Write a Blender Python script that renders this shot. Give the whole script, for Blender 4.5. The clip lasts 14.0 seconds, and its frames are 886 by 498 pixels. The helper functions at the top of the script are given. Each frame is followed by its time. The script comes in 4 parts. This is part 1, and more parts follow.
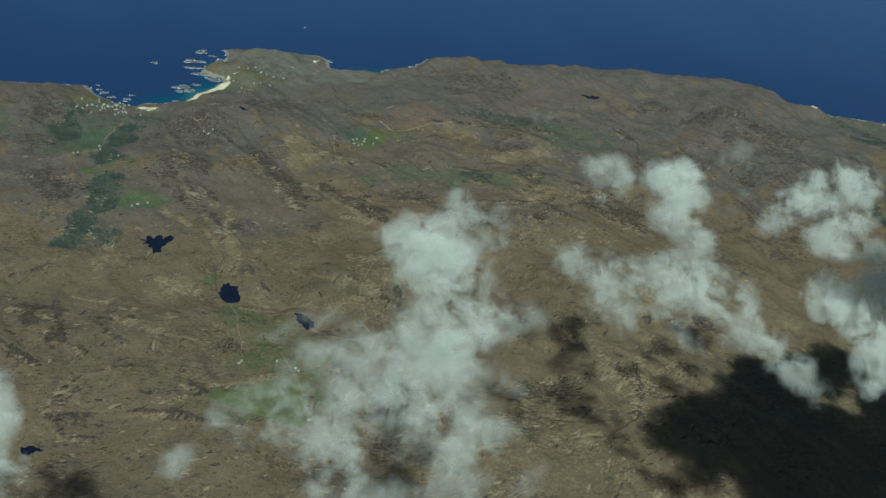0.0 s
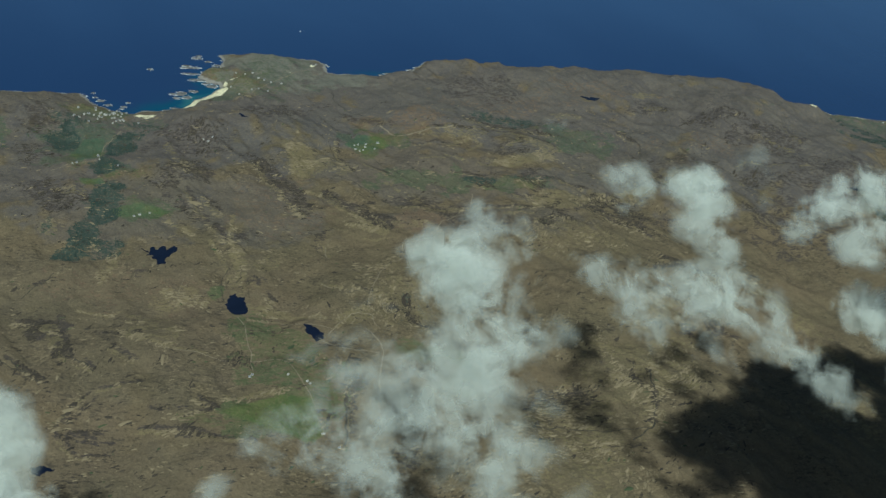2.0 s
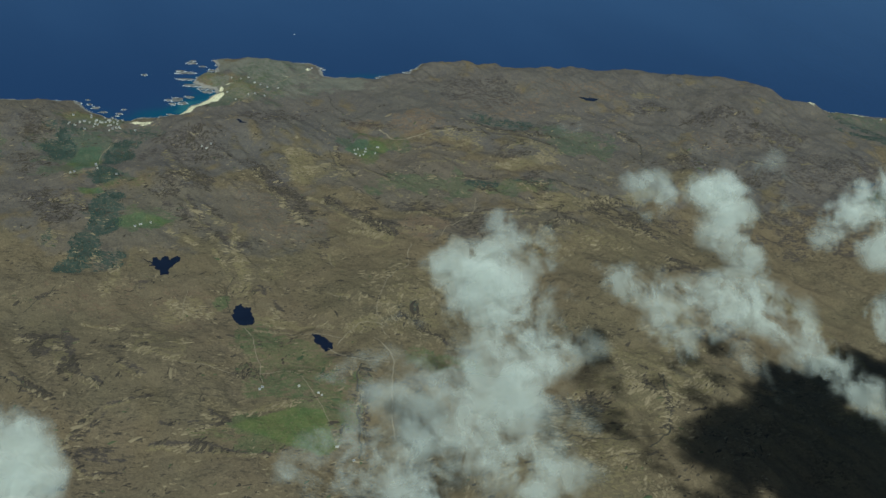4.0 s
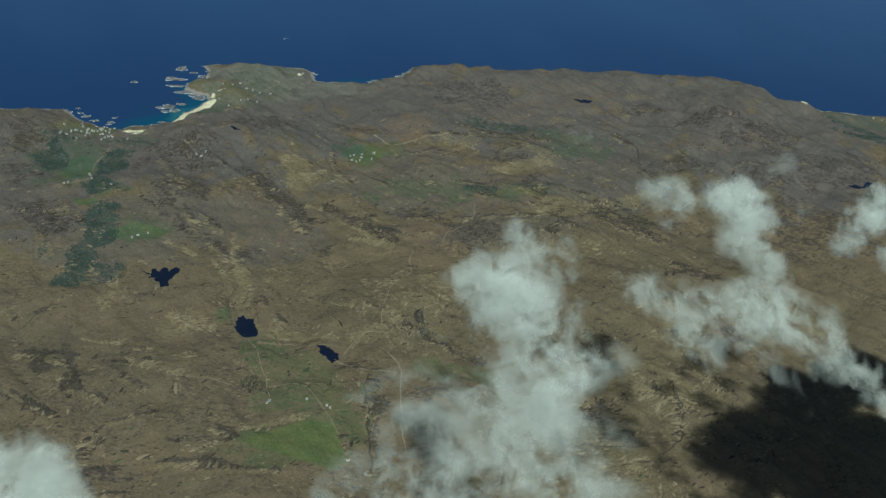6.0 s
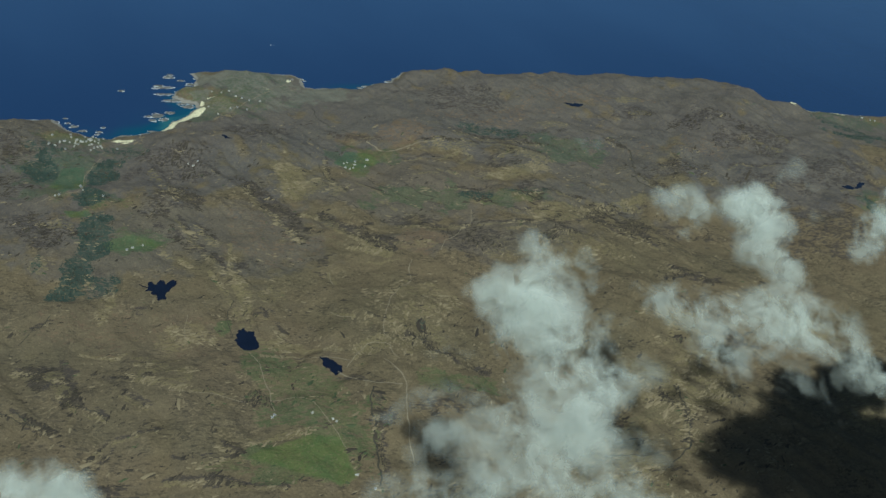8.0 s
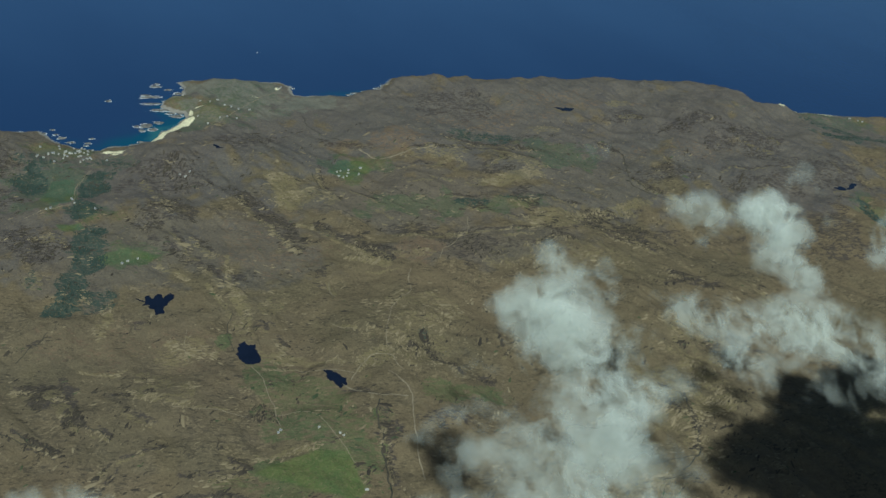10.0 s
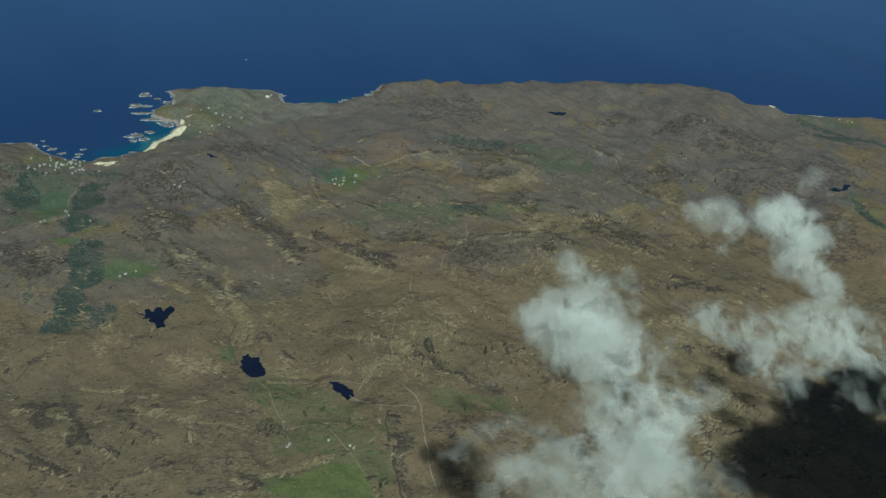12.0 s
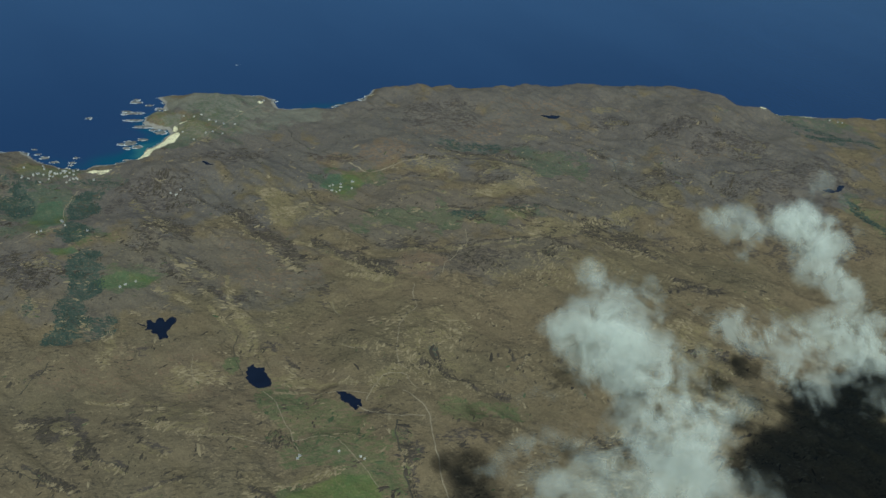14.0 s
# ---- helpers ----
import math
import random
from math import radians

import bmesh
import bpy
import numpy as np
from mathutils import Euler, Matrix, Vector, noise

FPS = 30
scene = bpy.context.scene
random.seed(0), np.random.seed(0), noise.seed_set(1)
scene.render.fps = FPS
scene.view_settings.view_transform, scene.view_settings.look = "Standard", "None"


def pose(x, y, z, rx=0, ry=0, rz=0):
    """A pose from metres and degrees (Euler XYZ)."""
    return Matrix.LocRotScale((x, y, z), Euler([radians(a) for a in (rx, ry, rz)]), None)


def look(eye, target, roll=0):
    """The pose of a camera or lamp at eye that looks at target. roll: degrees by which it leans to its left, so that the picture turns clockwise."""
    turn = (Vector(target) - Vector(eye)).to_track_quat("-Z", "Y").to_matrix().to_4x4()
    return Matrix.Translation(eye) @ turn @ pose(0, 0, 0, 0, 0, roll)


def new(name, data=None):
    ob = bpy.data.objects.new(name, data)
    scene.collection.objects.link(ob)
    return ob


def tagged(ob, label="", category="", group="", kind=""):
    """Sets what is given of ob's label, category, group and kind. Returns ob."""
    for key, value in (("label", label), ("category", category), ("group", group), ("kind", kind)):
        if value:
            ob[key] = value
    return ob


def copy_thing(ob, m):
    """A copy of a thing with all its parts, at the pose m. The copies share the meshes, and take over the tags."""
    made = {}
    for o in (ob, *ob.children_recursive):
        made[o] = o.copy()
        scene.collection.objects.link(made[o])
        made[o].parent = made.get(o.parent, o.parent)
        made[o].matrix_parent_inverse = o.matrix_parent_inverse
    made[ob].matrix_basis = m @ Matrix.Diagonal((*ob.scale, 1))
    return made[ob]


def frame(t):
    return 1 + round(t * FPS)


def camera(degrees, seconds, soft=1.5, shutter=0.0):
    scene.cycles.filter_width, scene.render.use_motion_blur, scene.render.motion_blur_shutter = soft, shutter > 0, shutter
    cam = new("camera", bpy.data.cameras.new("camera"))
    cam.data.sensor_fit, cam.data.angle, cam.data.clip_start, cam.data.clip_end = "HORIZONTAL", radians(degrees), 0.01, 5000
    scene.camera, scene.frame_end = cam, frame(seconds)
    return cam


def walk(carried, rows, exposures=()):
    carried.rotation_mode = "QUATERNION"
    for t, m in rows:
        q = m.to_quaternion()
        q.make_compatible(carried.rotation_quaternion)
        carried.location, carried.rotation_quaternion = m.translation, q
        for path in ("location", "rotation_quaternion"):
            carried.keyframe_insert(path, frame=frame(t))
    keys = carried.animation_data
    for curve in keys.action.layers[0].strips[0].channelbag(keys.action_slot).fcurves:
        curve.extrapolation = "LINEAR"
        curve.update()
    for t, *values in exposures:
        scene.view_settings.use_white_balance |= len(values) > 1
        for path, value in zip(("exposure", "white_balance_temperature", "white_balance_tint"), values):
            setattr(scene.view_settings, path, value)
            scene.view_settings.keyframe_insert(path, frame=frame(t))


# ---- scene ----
cam = camera(44.4, 14.0)
scene.cycles.transparent_max_bounces = 24
PATH = [
    (0, (-11.17, 7.27, 1249.13), (351.45, 1692.99, 235.79), 7.887),
    (0.5, (-22.33, 16.64, 1249.19), (347.67, 1700.97, 236.21), 7.805),
    (1, (-33.43, 26.25, 1249.03), (343.47, 1709.05, 236.04), 7.720),
    (1.5, (-44.50, 36.04, 1248.71), (339.12, 1717.17, 235.48), 7.635),
    (2, (-55.58, 45.93, 1248.26), (334.83, 1725.29, 234.68), 7.554),
    (2.5, (-66.68, 55.86, 1247.72), (330.76, 1733.36, 233.79), 7.479),
    (3, (-77.81, 65.81, 1247.11), (327.04, 1741.37, 232.92), 7.410),
    (5.5, (-134.30, 114.67, 1243.39), (315.48, 1779.74, 230.86), 7.178),
    (6, (-145.77, 124.19, 1242.51), (314.55, 1787.06, 231.09), 7.150),
    (6.5, (-157.28, 133.63, 1241.58), (313.97, 1794.27, 231.53), 7.125),
    (7, (-168.84, 142.98, 1240.58), (313.67, 1801.37, 232.15), 7.102),
    (7.5, (-180.44, 152.26, 1239.51), (313.57, 1808.39, 232.93), 7.080),
    (8, (-192.06, 161.47, 1238.36), (313.57, 1815.33, 233.82), 7.058),
    (10.5, (-250.47, 206.69, 1231.79), (312.50, 1849.04, 238.93), 6.923),
    (11, (-262.21, 215.56, 1230.45), (311.65, 1855.53, 239.90), 6.894),
    (11.5, (-273.98, 224.33, 1229.19), (310.53, 1861.86, 240.83), 6.868),
    (12, (-285.79, 232.99, 1228.07), (309.17, 1867.98, 241.74), 6.849),
    (12.5, (-297.67, 241.50, 1227.16), (307.61, 1873.80, 242.66), 6.839),
    (13, (-309.63, 249.82, 1226.55), (305.93, 1879.23, 243.64), 6.845),
    (13.5, (-321.71, 257.88, 1226.35), (304.27, 1884.11, 244.76), 6.872),
    (14, (-333.94, 265.63, 1226.67), (302.79, 1888.30, 246.10), 6.927),
]
walk(cam, [(t, look(eye, target, roll)) for t, eye, target, roll in PATH],
     exposures=[(0.0, -0.5, 5400, -7), (14.0, -0.5, 5400, -7)])

# ---- world and sun ----
SUN = Vector((42.0, 390.0, -535.0)).normalized()      # the way the light travels
world = bpy.data.worlds.new("world")
scene.world = world
world.use_nodes = True
wn = world.node_tree
sky = wn.nodes.new("ShaderNodeTexSky")
sky.sky_type, sky.sun_disc = "NISHITA", False
sky.sun_elevation = math.asin(-SUN.z)
sky.sun_rotation = math.atan2(-SUN.x, -SUN.y)
sky.altitude = 300
wn.links.new(sky.outputs[0], wn.nodes["Background"].inputs[0])
wn.nodes["Background"].inputs[1].default_value = 0.05
sun = new("sun", bpy.data.lights.new("sun", "SUN"))
sun.data.energy, sun.data.angle, sun.data.color = 5.0, radians(0.53), (1.0, 0.95, 0.87)
sun.rotation_euler = SUN.to_track_quat("-Z", "Y").to_euler()
sun.location = (0, 0, 2000)

# ---- noise over arrays ----
_r = np.random.RandomState(7)
PERM = np.tile(_r.permutation(256), 3)
VALS = _r.rand(256)


def vnoise(*p):
    """Smooth value noise, 0 to 1, of two or three coordinate arrays."""
    cells, fr = [], []
    for c in p:
        c = np.asarray(c, float)
        f = np.floor(c)
        cells.append(f.astype(np.int64) & 255)
        c = c - f
        fr.append(c * c * c * (c * (c * 6 - 15) + 10))
    out = 0
    for k in range(2 ** len(p)):
        h, w = 0, 1
        for i in range(len(p)):
            b = (k >> i) & 1
            h = PERM[(cells[i] + b & 255) + h]
            w = w * (fr[i] if b else 1 - fr[i])
        out = out + w * VALS[h]
    return out


def fbm(*p, octaves=5, gain=0.5):
    """Several octaves of vnoise, about 0 to 1, mean 0.5."""
    out, a, total = 0, 1.0, 0.0
    for o in range(octaves):
        k = 2.03 ** o
        out = out + a * vnoise(*[c * k + 17.3 * o + 5.1 * i for i, c in enumerate(p)])
        total += a
        a *= gain
    return out / total


def step(a, b, x):
    u = np.clip((x - a) / (b - a), 0, 1)
    return u * u * (3 - 2 * u)


# ---- the plan of the land ----
COAST = [(-9000, 3020), (-900, 2930), (-588, 2900), (-505, 2901), (-456, 2895), (-404, 2833), (-354, 2799), (-306, 2792),
         (-243, 2813), (-179, 2841), (-142, 2892), (-103, 2950), (-78, 2985), (-82, 3010), (-119, 3023), (-143, 3058), (-128, 3108), (-88, 3135), (-72, 3186),
         (-86, 3229), (5, 3255), (88, 3240), (204, 3227), (236, 3193), (236, 3137), (327, 3131), (412, 3134), (486, 3158),
         (523, 3213), (555, 3260), (630, 3254), (758, 3255), (800, 3271), (903, 3237), (1080, 3254), (1201, 3263),
         (1351, 3240), (1464, 3220), (1652, 3183), (1690, 3045), (1813, 2985), (2071, 2941), (2400, 2900), (9000, 2600)]
# hills: x, y, half-widths, height
HILLS = [(-60, 2700, 190, 110, 26), (-560, 2740, 130, 110, 20), (1000, 3100, 520, 110, 17), (1480, 2900, 260, 200, 40),
         (640, 3200, 120, 60, 14), (1300, 2500, 350, 260, 24), (-150, 2430, 130, 120, 12), (120, 3170, 140, 50, 5),
         (900, 1900, 260, 200, 14), (1000, 1500, 200, 160, 22), (1250, 3180, 200, 50, 4)]
# still waters: x, y, reach
LOCHS = {"loch_a": (-194, 2071, 36), "loch_b": (-34, 1881, 36), "loch_c": (113, 1767, 30), "tarn": (-21, 2708, 14),
         "loch_far": (1010, 2960, 30), "loch_w": (-340, 1412, 20), "loch_e": (1640, 2430, 42)}


def coast_distance(x, y):
    """Metres inland from the shore line; negative over the sea."""
    best = np.full(x.shape, 1e9)
    inside = np.zeros(x.shape, bool)
    ring = COAST + [(9000, -9000), (-9000, -9000)]
    for (ax, ay), (bx, by) in zip(ring, ring[1:] + ring[:1]):
        dx, dy = bx - ax, by - ay
        u = np.clip(((x - ax) * dx + (y - ay) * dy) / (dx * dx + dy * dy), 0, 1)
        best = np.minimum(best, (x - ax - u * dx) ** 2 + (y - ay - u * dy) ** 2)
        if by != ay:
            inside ^= ((ay > y) != (by > y)) & (x < ax + (y - ay) * dx / dy)
    return np.where(inside, 1, -1) * np.sqrt(best)


def ragged_coast(x, y):
    d = coast_distance(x, y)
    return d + 34 * (fbm(x / 55, y / 55, octaves=5) - 0.5)


def base_height(x, y, d):
    h = np.where(d > 0, 12 * (1 - np.exp(-d / 22)), d * 0.35)
    inland = step(0, 60, d)
    rough = np.full(x.shape, 0.8)
    for cx, cy, rx, ry, up in HILLS:
        rough = rough + min(1.4, up / 18) * np.exp(-((x - cx) / (1.3 * rx)) ** 2 - ((y - cy) / (1.3 * ry)) ** 2)
        h = h + up * np.exp(-((x - cx) / rx) ** 2 - ((y - cy) / ry) ** 2) * step(0, 45, d)
    u, v = 0.89 * x + 0.45 * y, 0.89 * y - 0.45 * x
    h = h + inland * 52 * (fbm(x / 240, y / 240, octaves=4) - 0.5)
    ridge = 1 - np.abs(2 * fbm(u / 95, v / 260, octaves=4) - 1)
    gully = 1 - np.abs(2 * fbm(u / 60 + 9, v / 120, octaves=5) - 1)
    h = h + inland * rough * (13 * (ridge - 0.75) + 6 * (gully - 0.75))
    h = h + step(0, 20, d) * (4.0 * (fbm(x / 26, y / 26, octaves=4) - 0.5))
    return np.where(d > 0, np.maximum(h, 0.6 * step(0, 8, d)), np.minimum(h, -0.3))


def height(x, y):
    x, y = np.asarray(x, float), np.asarray(y, float)
    d = ragged_coast(x, y)
    h = base_height(x, y, d)
    for name, (cx, cy, reach) in LOCHS.items():
        r = np.hypot(x - cx, y - cy) / (reach + 26)
        h = h + (LEVEL[name] - h) * step(1.25, 0.75, r)
    return h


LEVEL = {}
for _n, (_x, _y, _a) in LOCHS.items():
    _px, _py = np.array([float(_x)]), np.array([float(_y)])
    LEVEL[_n] = float(base_height(_px, _py, ragged_coast(_px, _py))[0])


def height_at(x, y):
    return float(height(np.array([float(x)]), np.array([float(y)]))[0])


# ---- what grows where, and the painted haze zones: x, y, half-widths, turn, strength ----
GREEN_SOUTH = [(3, 1783, 52, 57, -4, 0.7), (-22, 1845, 21, 25, -4, 0.5), (-74, 1926, 19, 34, -9, 0.9), (51, 1717, 79, 92, -10, 0.66), (28, 1509, 89, 53, 2, 1.0), (-86, 1508, 45, 23, -6, 0.5),
               (-108, 1505, 23, 10, -6, 0.45), (-29, 1528, 55, 32, -6, 0.9), (116, 1558, 58, 84, -5, 0.68), (67, 1630, 99, 60, -5, 0.64), (318, 1700, 89, 32, -9, 0.75)]
GREEN_NORTH = [(-390, 2752, 110, 38, -4, 0.8), (-60, 2905, 60, 22, 57, 0.8), (-431, 2755, 77, 42, -4, 0.6), (-278, 2695, 65, 47, -4, 0.5), (893, 2671, 105, 95, 0, 0.72), (35, 3037, 198, 137, 5, 0.5), (63, 3032, 143, 131, 1, 0.55), (-49, 2957, 45, 74, 0, 0.55),
               (1930, 2893, 157, 70, -22, 0.65), (-389, 2711, 79, 56, 0, 0.45), (1583, 2932, 118, 42, 0, 0.3)]
GREEN_WEST = [(-415, 2560, 95, 120, 0, 0.8), (-325, 2430, 46, 90, 0, 0.75), (-250, 2250, 80, 50, 0, 0.6), (-400, 2539, 60, 94, -1, 0.95), (-338, 2428, 24, 63, -1, 0.7), (-432, 2472, 24, 32, -1, 0.6), (-260, 2227, 57, 34, -8, 0.95), (-371, 2352, 27, 18, -7, 0.95), (-604, 2620, 33, 72, 6, 0.8),
              (-512, 2623, 37, 58, -1, 0.35)]
GREEN_MIDDLE = [(301, 2635, 70, 70, -1, 1.0), (390, 2649, 44, 39, 0, 0.65), (462, 2430, 157, 57, -1, 0.85), (640, 2389, 97, 46, -1, 0.8), (1640, 2263, 50, 146, -6, 0.7)]
GREEN = GREEN_SOUTH + GREEN_NORTH + GREEN_WEST + GREEN_MIDDLE
WOOD_WEST = [(-477, 2607, 36, 70, -5, 0.8), (-319, 2576, 22, 65, -5, 0.9), (-345, 2418, 23, 39, -6, 0.7), (-460, 2604, 35, 75, -1, 1.0), (-304, 2580, 31, 63, -1, 1.0), (-335, 2427, 36, 42, -1, 1.0),
             (-339, 2182, 33, 150, -19, 1.0), (-298, 2078, 33, 48, -9, 0.7), (-381, 2068, 24, 25, -9, 0.4), (-433, 2138, 13, 38, -8, 0.5), (-316, 2296, 38, 79, -7, 1.0)]
WOOD_NORTH = [(-430, 2695, 37, 35, -4, 0.5), (-252, 2667, 38, 23, -4, 0.4), (1858, 2822, 148, 35, -42, 0.7), (733, 2817, 107, 38, -7, 0.6), (1827, 2765, 72, 28, -36, 0.8), (-479, 2709, 39, 31, 0, 0.5),
              (-289, 2707, 40, 25, 0, 0.5)]
WOOD_MIDDLE = [(576, 2427, 31, 25, -38, 0.6), (1611, 2222, 16, 98, -6, 0.5), (558, 2426, 24, 29, -1, 0.55), (704, 2422, 59, 23, -1, 0.5), (1620, 2270, 16, 124, -6, 0.8)]
WOOD_SOUTH = [(308, 1875, 15, 40, -9, 0.6)]
WOOD = WOOD_WEST + WOOD_NORTH + WOOD_MIDDLE + WOOD_SOUTH
SAND_NORTH = [(-162, 2852, 36, 13, 52, 1.0), (-113, 2900, 62, 12, 53, 1.0), (-74, 2950, 44, 11, 66, 1.0), (-66, 2996, 10, 36, 4, 0.9), (-45, 3020, 20, 5, 10, 0.7),
              (193, 3170, 8, 10, 1, 0.9), (118, 3084, 12, 4, -19, 0.5), (-364, 2755, 54, 26, 0, 0.25), (-346, 2790, 24, 10, 0, 0.5), (-280, 2756, 24, 9, 0, 0.7), (529, 3202, 21, 22, 1, 0.6),
              (1847, 2959, 74, 19, -14, 0.7)]
SAND = SAND_NORTH
HEATH_SOUTH_A = [(166, 1577, 8, 85, 0, 0.8), (-97, 1474, 98, 7, -12, 0.7), (-147, 1542, 45, 10, -6, 0.5), (-390, 1811, 64, 11, -9, 1.2), (-365, 1829, 9, 20, -4, 1.1), (-349, 1761, 11, 48, 12, 1.1),
                 (-258, 1770, 39, 8, -4, 0.6), (598, 1581, 44, 20, 0, 0.7), (682, 1568, 68, 33, 0, 0.5), (860, 1767, 50, 32, 1, 0.7), (949, 1763, 38, 40, 1, 0.7), (-275, 1496, 33, 14, 0, 0.55),
                 (-268, 1476, 36, 8, 0, 0.6), (-125, 1484, 68, 8, -15, 0.6), (-300, 1541, 44, 6, 54, 0.5), (-388, 1625, 52, 9, -44, 0.5)]
HEATH_SOUTH_B = [(308, 1868, 13, 34, 20, 0.8), (317, 1824, 21, 16, -57, 0.6), (30, 1926, 18, 7, -60, 0.6), (-416, 1939, 29, 9, 34, 0.5), (398, 1742, 26, 15, -9, 0.6), (282, 1620, 60, 18, -10, 0.5),
                 (176, 1607, 21, 28, -10, 0.6), (145, 1719, 30, 12, -10, 0.5), (-31, 1687, 24, 23, -10, 0.4), (-385, 1784, 32, 26, -10, 1.3), (-348, 1723, 12, 38, -10, 1.2), (679, 1638, 46, 39, 0, 0.5),
                 (540, 1568, 77, 49, 0, 0.4), (257, 1419, 39, 28, 0, 0.4), (-322, 1492, 50, 17, -6, 0.5)]
HEATH_MIDDLE_A = [(56, 2435, 106, 18, -57, 0.8), (253, 2270, 77, 18, -44, 0.8), (9, 1970, 19, 16, -50, 0.7), (1481, 2605, 76, 32, -37, 0.5), (860, 2342, 86, 29, 15, 0.6), (878, 2240, 111, 16, -48, 0.6),
                  (863, 2245, 94, 22, -45, 0.6), (1387, 2466, 101, 52, -5, 0.5), (94, 2322, 83, 21, -44, 0.5), (704, 2417, 34, 40, -6, 0.7), (481, 2170, 38, 56, -7, 0.5), (147, 2125, 16, 64, -8, 0.4),
                  (18, 2457, 65, 22, -48, 0.7), (703, 2613, 59, 49, 0, 0.5), (233, 2299, 72, 18, -44, 0.75), (385, 2322, 81, 21, -2, 0.6)]
HEATH_MIDDLE_B = [(275, 2238, 41, 18, -41, 0.7), (520, 2214, 107, 60, -2, 0.4), (750, 2281, 85, 38, -2, 0.55), (942, 2251, 131, 54, -6, 0.4), (1119, 2520, 115, 45, -1, 0.4), (966, 1998, 67, 23, -8, 0.7),
                  (1403, 2214, 190, 135, -2, 0.55), (1623, 2503, 160, 100, -1, 0.5)]
HEATH_WEST_A = [(-132, 2406, 63, 43, -1, 0.6), (-148, 2253, 65, 19, -45, 0.6), (-69, 2163, 18, 9, -38, 0.9), (-37, 2139, 25, 15, -3, 0.7), (-230, 1994, 17, 15, -3, 0.5), (-394, 2280, 57, 28, -2, 0.6),
                (-233, 2576, 65, 41, 0, 0.5), (-126, 2627, 54, 31, 0, 0.5), (-501, 2501, 36, 80, -1, 0.5), (-142, 2647, 82, 29, 35, 0.5), (-426, 2244, 48, 46, -8, 0.6), (-10, 1969, 12, 16, -9, 0.9),
                (-504, 2539, 49, 55, -1, 0.4), (-165, 2417, 62, 69, -1, 0.55), (-123, 2570, 80, 59, -1, 0.4), (-201, 2649, 53, 37, 0, 0.4)]
HEATH_WEST_B = [(-472, 2306, 45, 47, -2, 0.5)]
HEATH_NORTH = [(97, 2805, 59, 35, 0, 0.5), (1437, 2698, 90, 37, 0, 0.6), (54, 2768, 85, 52, -4, 0.4), (312, 2783, 74, 20, -23, 0.5), (749, 2806, 165, 29, -4, 0.45), (-525, 2692, 43, 67, 0, 0.6),
               (678, 3015, 150, 81, 0, 0.45), (1204, 2908, 58, 52, 0, 0.6), (1338, 2821, 92, 47, 0, 0.5), (1489, 2694, 73, 73, 0, 0.7), (1393, 2712, 64, 52, 0, 0.55)]
HEATH = HEATH_SOUTH_A + HEATH_SOUTH_B + HEATH_MIDDLE_A + HEATH_MIDDLE_B + HEATH_WEST_A + HEATH_WEST_B + HEATH_NORTH
PALE_SOUTH_A = [(36, 1856, 37, 14, -24, 0.9), (198, 1808, 37, 18, -4, 0.8), (168, 1759, 21, 13, -4, 0.7), (-156, 1917, 46, 33, -4, 0.6), (-229, 1778, 43, 19, -4, 0.6), (20, 1855, 43, 16, -18, 0.9),
                (1168, 1820, 116, 25, -65, 0.6), (1198, 1659, 87, 26, -72, 0.6), (-155, 1762, 22, 45, -10, 0.5), (197, 1826, 49, 27, 19, 1.1), (-210, 1803, 47, 45, -10, 0.45), (694, 1612, 116, 102, 0, 0.5),
                (834, 1740, 60, 159, -7, 0.45), (569, 1469, 128, 75, 0, 0.32), (508, 1382, 153, 96, 0, 0.25), (1124, 1522, 72, 130, 0, 0.33)]
PALE_SOUTH_B = [(-96, 1522, 52, 20, -6, 0.75), (10, 1578, 78, 11, 8, 0.6), (-162, 1893, 80, 33, -9, 0.4), (283, 1907, 57, 150, -4, 0.3)]
PALE_WEST = [(-32, 2015, 20, 88, -3, 0.5), (-339, 2115, 9, 27, -3, 0.8), (-428, 2131, 17, 29, -3, 0.6), (-292, 2010, 14, 71, -9, 0.5), (-29, 2018, 11, 80, 4, 0.6), (-420, 2300, 43, 22, -7, 0.6)]
PALE_MIDDLE_A = [(136, 2487, 46, 40, -1, 0.7), (981, 2380, 105, 21, 12, 0.7), (239, 2187, 56, 11, -26, 0.8), (32, 2042, 26, 39, -8, 0.5), (721, 2539, 77, 28, 9, 0.7), (135, 2546, 40, 57, -6, 0.6),
                 (739, 2300, 56, 27, -6, 0.8), (890, 2363, 94, 16, 0, 0.6), (289, 2132, 36, 9, -8, 0.6), (703, 2536, 86, 23, 10, 0.9), (779, 2618, 60, 21, -28, 0.6), (749, 2341, 78, 31, 8, 0.9),
                 (346, 2424, 13, 17, -2, 0.9), (353, 1981, 70, 60, -8, 0.3), (209, 2494, 69, 40, -1, 0.4), (370, 2195, 51, 19, -3, 0.5)]
PALE_MIDDLE_B = [(701, 2146, 161, 72, -7, 0.3)]
PALE_NORTH = [(-31, 2961, 50, 65, -3, 1.0), (1196, 2995, 41, 17, 0, 0.7), (915, 2837, 41, 20, -19, 0.6), (562, 2717, 94, 34, 0, 0.45)]
PALE = PALE_SOUTH_A + PALE_SOUTH_B + PALE_WEST + PALE_MIDDLE_A + PALE_MIDDLE_B + PALE_NORTH
